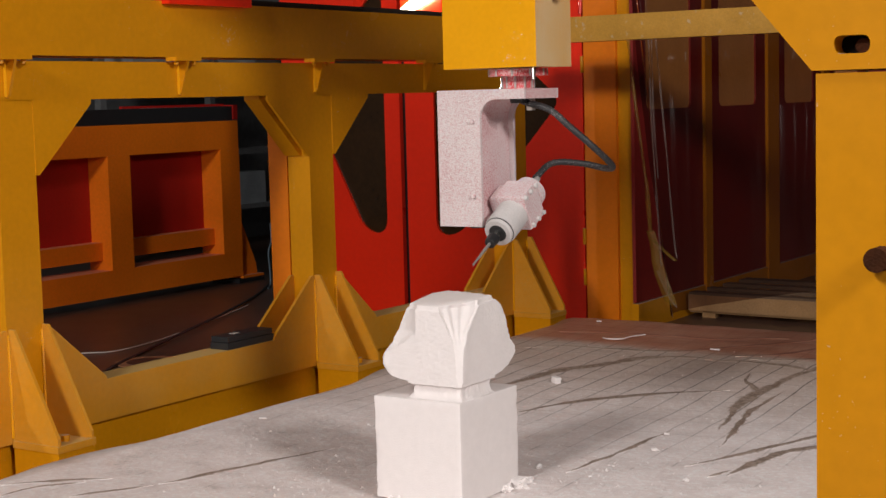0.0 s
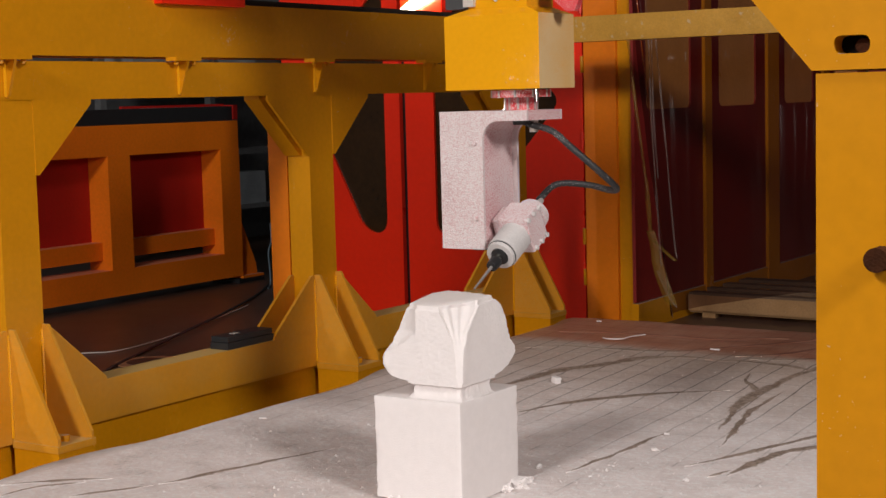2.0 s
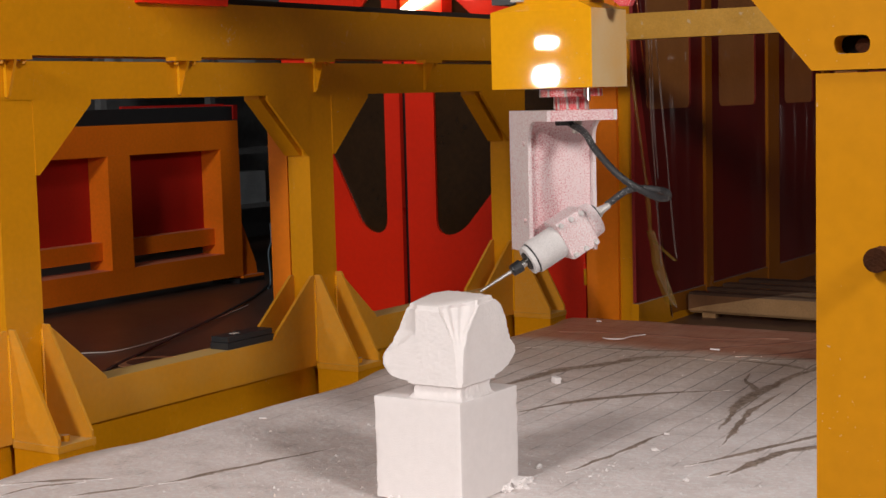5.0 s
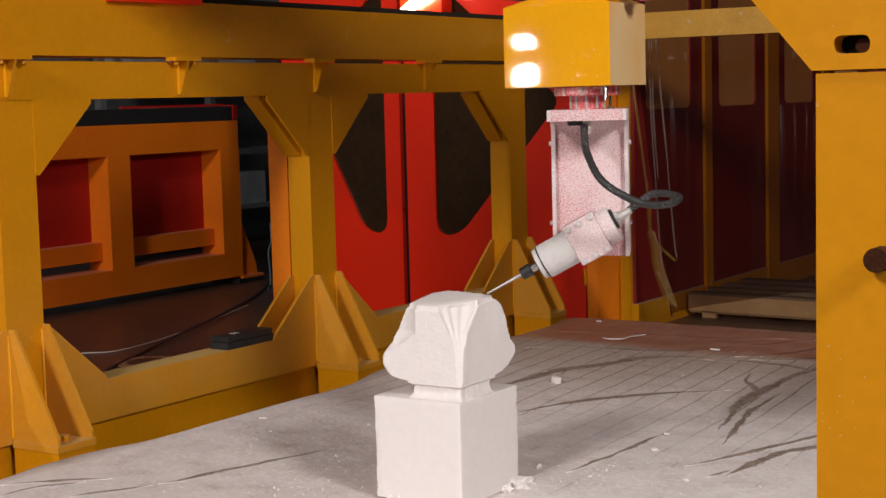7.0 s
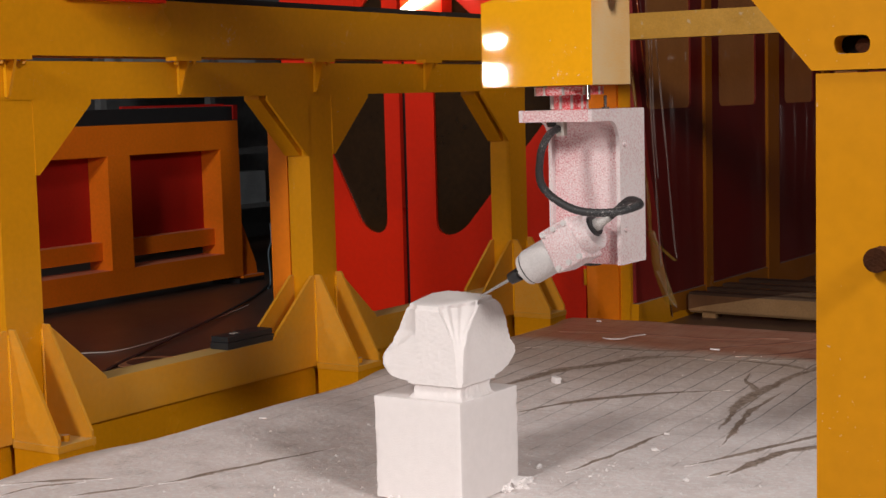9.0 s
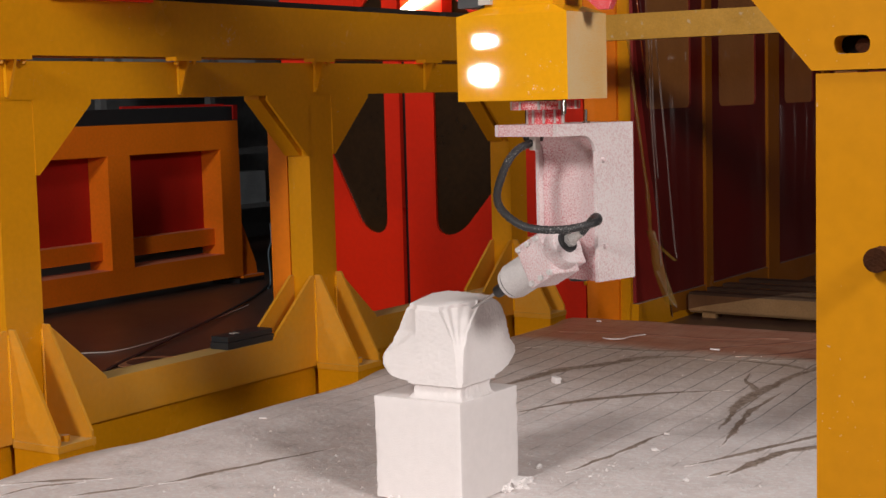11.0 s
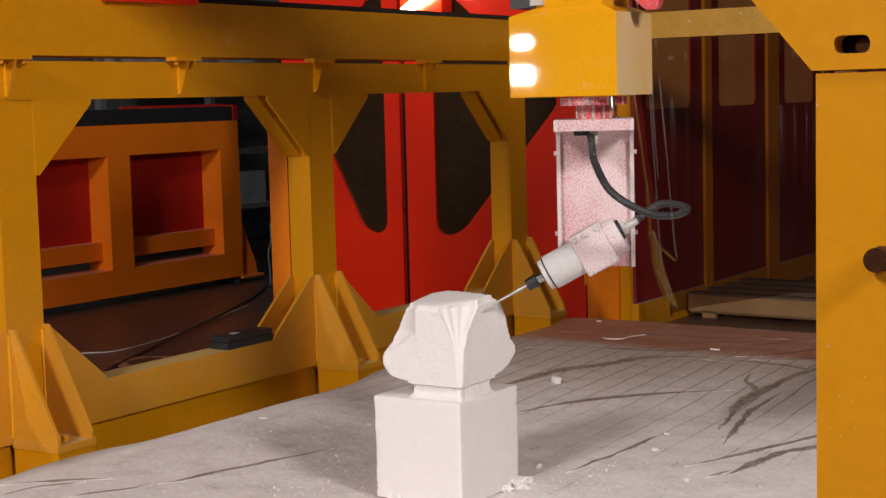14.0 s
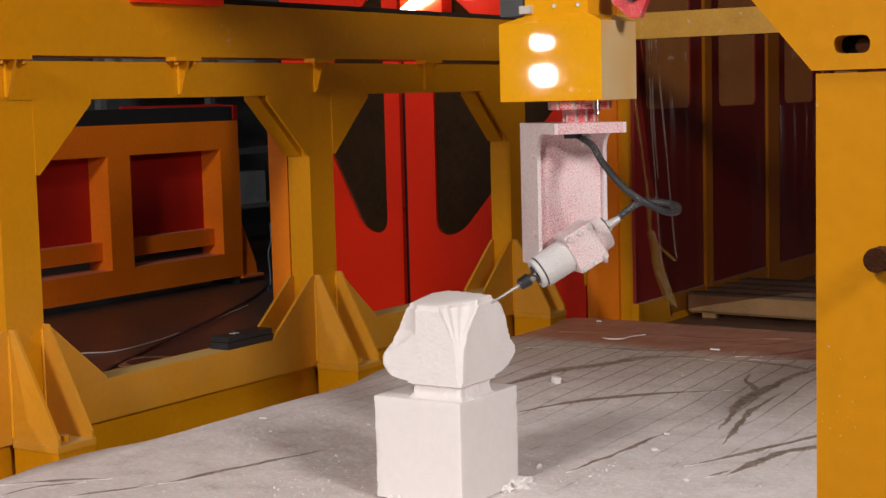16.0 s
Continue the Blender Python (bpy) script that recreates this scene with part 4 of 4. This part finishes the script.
    levels += [(0.652, 0.012, 1.0), (0.651, 0.05, 1.0), (0.663, 0.065, 1.0), (0.666, 0.10, 2.0), (0.668, 0.35, 1.5), (0.667, 0.7, 1.5), (0.667, 0.98, 0.2)]
    prev = None
    for z, inset, rough in levels:
        ring = ring_at(z, inset, rough)
        if prev:
            join(prev, ring)
        prev = ring
    bm.faces.new(prev)
    bmesh.ops.remove_doubles(bm, verts=bm.verts, dist=0.0005)
    ob = part("foam_carving", bm, FOAM, None, smooth=True)
    tagged(ob, "white foam block with a half-carved head on top", "foam carving")


foam_carving()


# ---- the milling head ----
def milling_head():
    h = thing("milling_head", (0, 0, 0), "yellow milling head with a dust-crusted swivel bracket", "milling head")
    c = dict(local=True)
    bm = boxes((-0.239, 0.150, -0.1285, 0.1285, 0.0, 0.262))
    cover = part("motor_cover", bm, [YELLOW_BRIGHT, YELLOW_DUSTY], h, "glossy yellow sheet cover, dusty on one side", bevel=0.004, **c)
    for p in cover.data.polygons:
        if p.normal.x > 0.5 or p.normal.z < -0.5:
            p.material_index = 1
    bm = bmesh.new()
    lo = [(-0.239, -0.1285), (0.150, -0.1285), (0.150, 0.1285), (-0.239, 0.1285)]
    hi = [(-0.155, -0.095), (0.085, -0.095), (0.085, 0.095), (-0.155, 0.095)]
    a = [bm.verts.new((*p, 0.262)) for p in lo]
    b = [bm.verts.new((*p, 0.288)) for p in hi]
    bm.faces.new(a[::-1])
    bm.faces.new(b)
    for i in range(4):
        bm.faces.new((a[i], a[(i + 1) % 4], b[(i + 1) % 4], b[i]))
    part("cover_shoulder", bm, YELLOW_BRIGHT, h, **c)
    part("ram", boxes((-0.155, 0.085, -0.095, 0.095, 0.286, 1.4)), YELLOW_BRIGHT, h, bevel=0.004, **c)
    for x in (-0.13, -0.04, 0.05):
        part("screw", rod(bmesh.new(), (x, -0.094, 0.316), (x, -0.10, 0.316), 0.007, sides=10), DUSTY_STEEL, h, **c)
    part("cable_clamp", boxes((-0.245, -0.16, -0.09, 0.02, 0.296, 0.42)), BLACK, h, "ribbed black cable chain end", bevel=0.006, **c)
    bm = prism(bmesh.new(), [(0.15, 0.46), (0.28, 0.46), (0.285, 0.34), (0.250, 0.265), (0.215, 0.265), (0.15, 0.32)], "y", -0.05, -0.02)
    rb = part("red_bracket", bm, RED_DUSTY, h, "red angle bracket with flecks of dust", bevel=0.004, **c)
    part("knob", rod(bmesh.new(), (0.228, -0.051, 0.335), (0.228, -0.070, 0.335), 0.018, 0.018, 16), BLACK, rb, "black knob", **c)
    part("clip", boxes((0.27, 0.33, -0.045, -0.03, 0.345, 0.375)), GREY_WHITE, h, "pale plastic clip", **c)
    part("corner_clip", boxes((-0.168, -0.125, -0.112, -0.096, 0.296, 0.322)), GREY_WHITE, h, "white plastic clip beside the chain", bevel=0.003, **c)
    part("clip_arm", boxes((0.08, 0.30, -0.030, -0.015, 0.35, 0.37)), BLACK, h, **c)
    for k in range(5):
        part("chain_rib", boxes((-0.25, -0.158, -0.1 + 0.028 * k, -0.1 + 0.028 * k + 0.012, 0.290, 0.425)), BLACK, h, **c)
    # slewing flange and neck
    bm = rod(bmesh.new(), (0, 0, -0.004), (0, 0, -0.030), 0.105, sides=40)
    fl = part("slew_flange", bm, RED_DUSTY, h, "dusty red slewing flange", bevel=0.002, segments=1, **c)
    part("stop_pin", rod(bmesh.new(), (0.10, -0.06, 0.0), (0.10, -0.06, -0.045), 0.006, sides=10), STEEL, h, **c)
    # swivel bracket: local x = face normal, y = across
    W, NB, NF, T = 0.257, 0.27, 0.095, 0.18
    br = part("swivel_bracket", rod(bmesh.new(), (0, 0, -0.030), (0, 0, -0.077), 0.056, sides=32), RED_DUSTY, h, "swivel bracket with red neck", **c)
    zt, zp, zb, rf = -0.076, -0.112, -0.573, 0.065
    pts = [(-NB, zt), (NF, zt), (NF, zp), (-NB + T + rf, zp)]
    for k in range(1, 8):
        a = math.pi / 2 * k / 7
        pts.append((-NB + T + rf * (1 - math.sin(a)), zp - rf * (1 - math.cos(a))))
    pts += [(-NB + T, zb), (-NB, zb)]
    inner = [(x - 0.020 if x > -NB and z < zp - 0.004 else x, z) for x, z in pts]
    bm = prism(bmesh.new(), inner, "y", -W / 2 + 0.0135, W / 2 - 0.0135)
    arm = part("arm", bm, [CRUST, CRUST_RED], br, "angled arm crusted with pinkish foam dust", bevel=0.003, **c)
    for p in arm.data.polygons:
        if p.normal.x > 0.3 or p.normal.z < -0.5 and p.center.z > -0.3:
            p.material_index = 1
    for s in (-1, 1):
        bm = prism(bmesh.new(), pts, "y", min(s * W / 2, s * (W / 2 - 0.013)), max(s * W / 2, s * (W / 2 - 0.013)))
        part("cheek_plate", bm, CRUST_PALE, br, "side plate under pale caked dust", bevel=0.003, **c)
    for k in range(10):
        a = 2 * math.pi * k / 10
        part("neck_bolt", rod(bmesh.new(), (0.057 * math.cos(a), 0.057 * math.sin(a), -0.03), (0.057 * math.cos(a), 0.057 * math.sin(a), -0.073), 0.0042, sides=8), DUSTY_STEEL, br, **c)
        part("flange_bolt", rod(bmesh.new(), (0.105 * math.cos(a), 0.105 * math.sin(a), -0.004), (0.105 * math.cos(a), 0.105 * math.sin(a), -0.030), 0.0045, sides=8), DUSTY_STEEL, h, **c)
    for y in (-W / 2, W / 2):
        for z in (-0.19, -0.46):
            s = 1 if y > 0 else -1
            part("side_bolt", rod(bmesh.new(), (-0.12, y - s * 0.001, z), (-0.12, y + s * 0.010, z), 0.008, sides=8), CRUST, br, **c)
    part("cable_port", rod(bmesh.new(), (0.02, -0.035, -0.111), (0.02, -0.035, -0.128), 0.034, 0.030, 20), BLACK, br, "black cable port under the plate", **c)
    part("cable_clip", boxes((0.040, 0.062, -0.014, 0.012, -0.155, -0.110)), GREY_WHITE, br, "white cable clip", bevel=0.002, **c)
    part("plate_pin", rod(bmesh.new(), (-0.11, 0.07, -0.077), (-0.11, 0.07, -0.034), 0.005, sides=10), STEEL, br, "bright steel pin on the plate", **c)
    part("pin_collar", rod(bmesh.new(), (-0.11, 0.07, -0.077), (-0.11, 0.07, -0.070), 0.012, sides=10), STEEL, br, **c)
    part("lower_plug", rod(bmesh.new(), (-0.17, -0.02, zb + 0.002), (-0.17, -0.02, zb - 0.012), 0.036, 0.032, 20), BLACK, br, "black plug under the arm", **c)
    # spindle, along its own x (tool towards +x), swung down
    A = pose(-0.002, 0.005, -0.494) @ pose(0, 0, 0, 0, 0, -90) @ pose(0, 0, 0, 0, 28.5, 0)
    sp = part("spindle", bmesh.new(), FOAM, br, "dust-white milling spindle tilted down", **c)
    return h, br, sp, A


HEAD, BRACKET, SPINDLE, TILT = milling_head()


def spindle_parts():
    M = TILT

    def add(name, bm, mat, label="", **k):
        bmesh.ops.transform(bm, matrix=M, verts=bm.verts)
        return part(name, bm, mat, SPINDLE, label, local=True, **k)
    add("housing", boxes((-0.045, 0.070, -0.06, 0.06, -0.072, 0.072)), CRUST, "square spindle housing with pink dust", bevel=0.008)
    add("rear_cap", rod(bmesh.new(), (-0.088, 0, 0), (-0.044, 0, 0), 0.060, 0.064, 32), CRUST, bevel=0.004)
    # Black disc paints the dark inside of the hollow rear end.
    add("rear_hollow_disc", rod(bmesh.new(), (-0.098, 0, 0.012), (-0.087, 0, 0.012), 0.034, 0.036, 24), BLACK, "black disc painting the dark rear hollow")
    add("mount", boxes((-0.05, 0.05, -0.10, -0.058, -0.05, 0.05)), CRUST, bevel=0.006)
    add("nose", rod(bmesh.new(), (0.069, 0, 0), (0.180, 0, 0), 0.059, 0.059, 36), CAKED, bevel=0.004)
    add("nose_ring", rod(bmesh.new(), (0.179, 0, 0), (0.200, 0, 0), 0.054, 0.052, 36), CAKED, bevel=0.002)
    add("seal_ring", rod(bmesh.new(), (0.1805, 0, 0), (0.185, 0, 0), 0.0548, 0.0548, 36), BLACK, "black seal ring")
    add("collet_seat", rod(bmesh.new(), (0.199, 0, 0), (0.205, 0, 0), 0.034, 0.032, 24), BLACK)
    add("collet", rod(bmesh.new(), (0.20, 0, 0), (0.235, 0, 0), 0.014, 0.014, 18), STEEL)
    add("collet_nut", rod(bmesh.new(), (0.228, 0, 0), (0.268, 0, 0), 0.023, 0.020, 18), BLACK, bevel=0.004)
    add("milling_bit", rod(bmesh.new(), (0.266, 0, 0), (0.40, 0, 0), 0.0062, 0.0035, 10), BIT, "long slim milling bit")
    for sx in (-0.03, 0.012, 0.055):
        for sz in (-0.058, 0.058):
            add("housing_bolt", rod(bmesh.new(), (sx, 0.058, sz), (sx, 0.070, sz), 0.0095, 0.008, 12), CAKED)
    add("cable_gland", rod(bmesh.new(), (-0.155, 0, 0.01), (-0.087, 0, 0.01), 0.011, 0.019, 14), DUSTY_STEEL, "dusty steel cable gland")
    add("gland_nut", rod(bmesh.new(), (-0.112, 0, 0.01), (-0.098, 0, 0.01), 0.022, 0.022, 6), DUSTY_STEEL)
    bm = hose(bmesh.new(), [(0.0, -0.03, -0.108), (0.045, -0.012, -0.128), (0.13, -0.006, -0.154), (0.20, 0.005, -0.213), (0.282, 0.058, -0.301), (0.292, 0.167, -0.365), (0.217, 0.255, -0.378), (0.11, 0.292, -0.363), (0.022, 0.212, -0.357), (-0.012, 0.130, -0.412)], 0.0115, 10, 12, 0.10)
    part("hose", bm, BLACK_DUSTY, BRACKET, "black corrugated hose dusted white", local=True, smooth=True)


spindle_parts()


# ---- what moves ----
def gantry():
    g = thing("gantry", (0, 0, 0), "red gantry carriage running on the rail beam", "gantry carriage")
    part("carriage", boxes((FX - 0.2, FX + 0.06, -0.56, 0.0, 1.80, 2.05)), RED, g, bevel=0.01, local=True)
    part("cross_beam", boxes((FX, 0.2, -1.05, -0.75, 2.3, 2.7)), YELLOW, g, bevel=0.01, local=True)
    part("upright", boxes((FX - 0.2, FX, -1.0, -0.1, 2.045, 2.6)), YELLOW, g, local=True)
    return g


GANTRY = gantry()
HEAD_ROWS = [  # seconds, place of the slewing axis, bracket's turn
    (0.0, -2.826, 4.852, 1.454, 1.0),
    (0.5, -2.805, 4.851, 1.416, 1.0),
    (1.0, -2.807, 4.834, 1.403, 2.0),
    (1.5, -2.812, 4.815, 1.378, 2.0),
    (2.0, -2.788, 4.805, 1.377, 0.0),
    (2.5, -2.725, 4.784, 1.378, -6.5),
    (3.0, -2.681, 4.785, 1.376, -13.0),
    (3.5, -2.628, 4.769, 1.376, -19.5),
    (4.0, -2.576, 4.739, 1.375, -26.0),
    (4.8, -2.531, 4.696, 1.375, -36.5),
    (5.7, -2.463, 4.628, 1.376, -48.2),
    (6.5, -2.392, 4.555, 1.376, -58.5),
    (7.0, -2.363, 4.507, 1.378, -65.0),
    (7.5, -2.341, 4.454, 1.378, -70.5),
    (8.0, -2.322, 4.392, 1.379, -77.0),
    (8.5, -2.315, 4.343, 1.379, -83.5),
    (9.0, -2.304, 4.271, 1.380, -90.0),
    (9.5, -2.315, 4.210, 1.380, -96.5),
    (10.0, -2.335, 4.165, 1.380, -102.0),
    (10.5, -2.345, 4.145, 1.360, -106.0),
    (11.0, -2.345, 4.190, 1.338, -103.0),
    (11.5, -2.327, 4.263, 1.338, -97.5),
    (12.0, -2.302, 4.291, 1.342, -90.0),
    (12.5, -2.288, 4.322, 1.345, -83.3),
    (13.0, -2.300, 4.386, 1.345, -76.5),
    (13.5, -2.313, 4.435, 1.346, -70.0),
    (14.0, -2.328, 4.483, 1.346, -63.5),
    (14.5, -2.362, 4.547, 1.347, -59.5),
    (15.0, -2.388, 4.580, 1.342, -54.0),
    (15.5, -2.424, 4.610, 1.335, -48.0),
    (16.0, -2.468, 4.653, 1.332, -41.5),
]


def motions():
    walk(HEAD, [(t, pose(x, y, z)) for t, x, y, z, c in HEAD_ROWS])
    walk(BRACKET, [(t, pose(0, 0, 0, 0, 0, c)) for t, x, y, z, c in HEAD_ROWS])
    walk(GANTRY, [(t, pose(0, y + 0.80, 0)) for t, x, y, z, c in HEAD_ROWS])


motions()
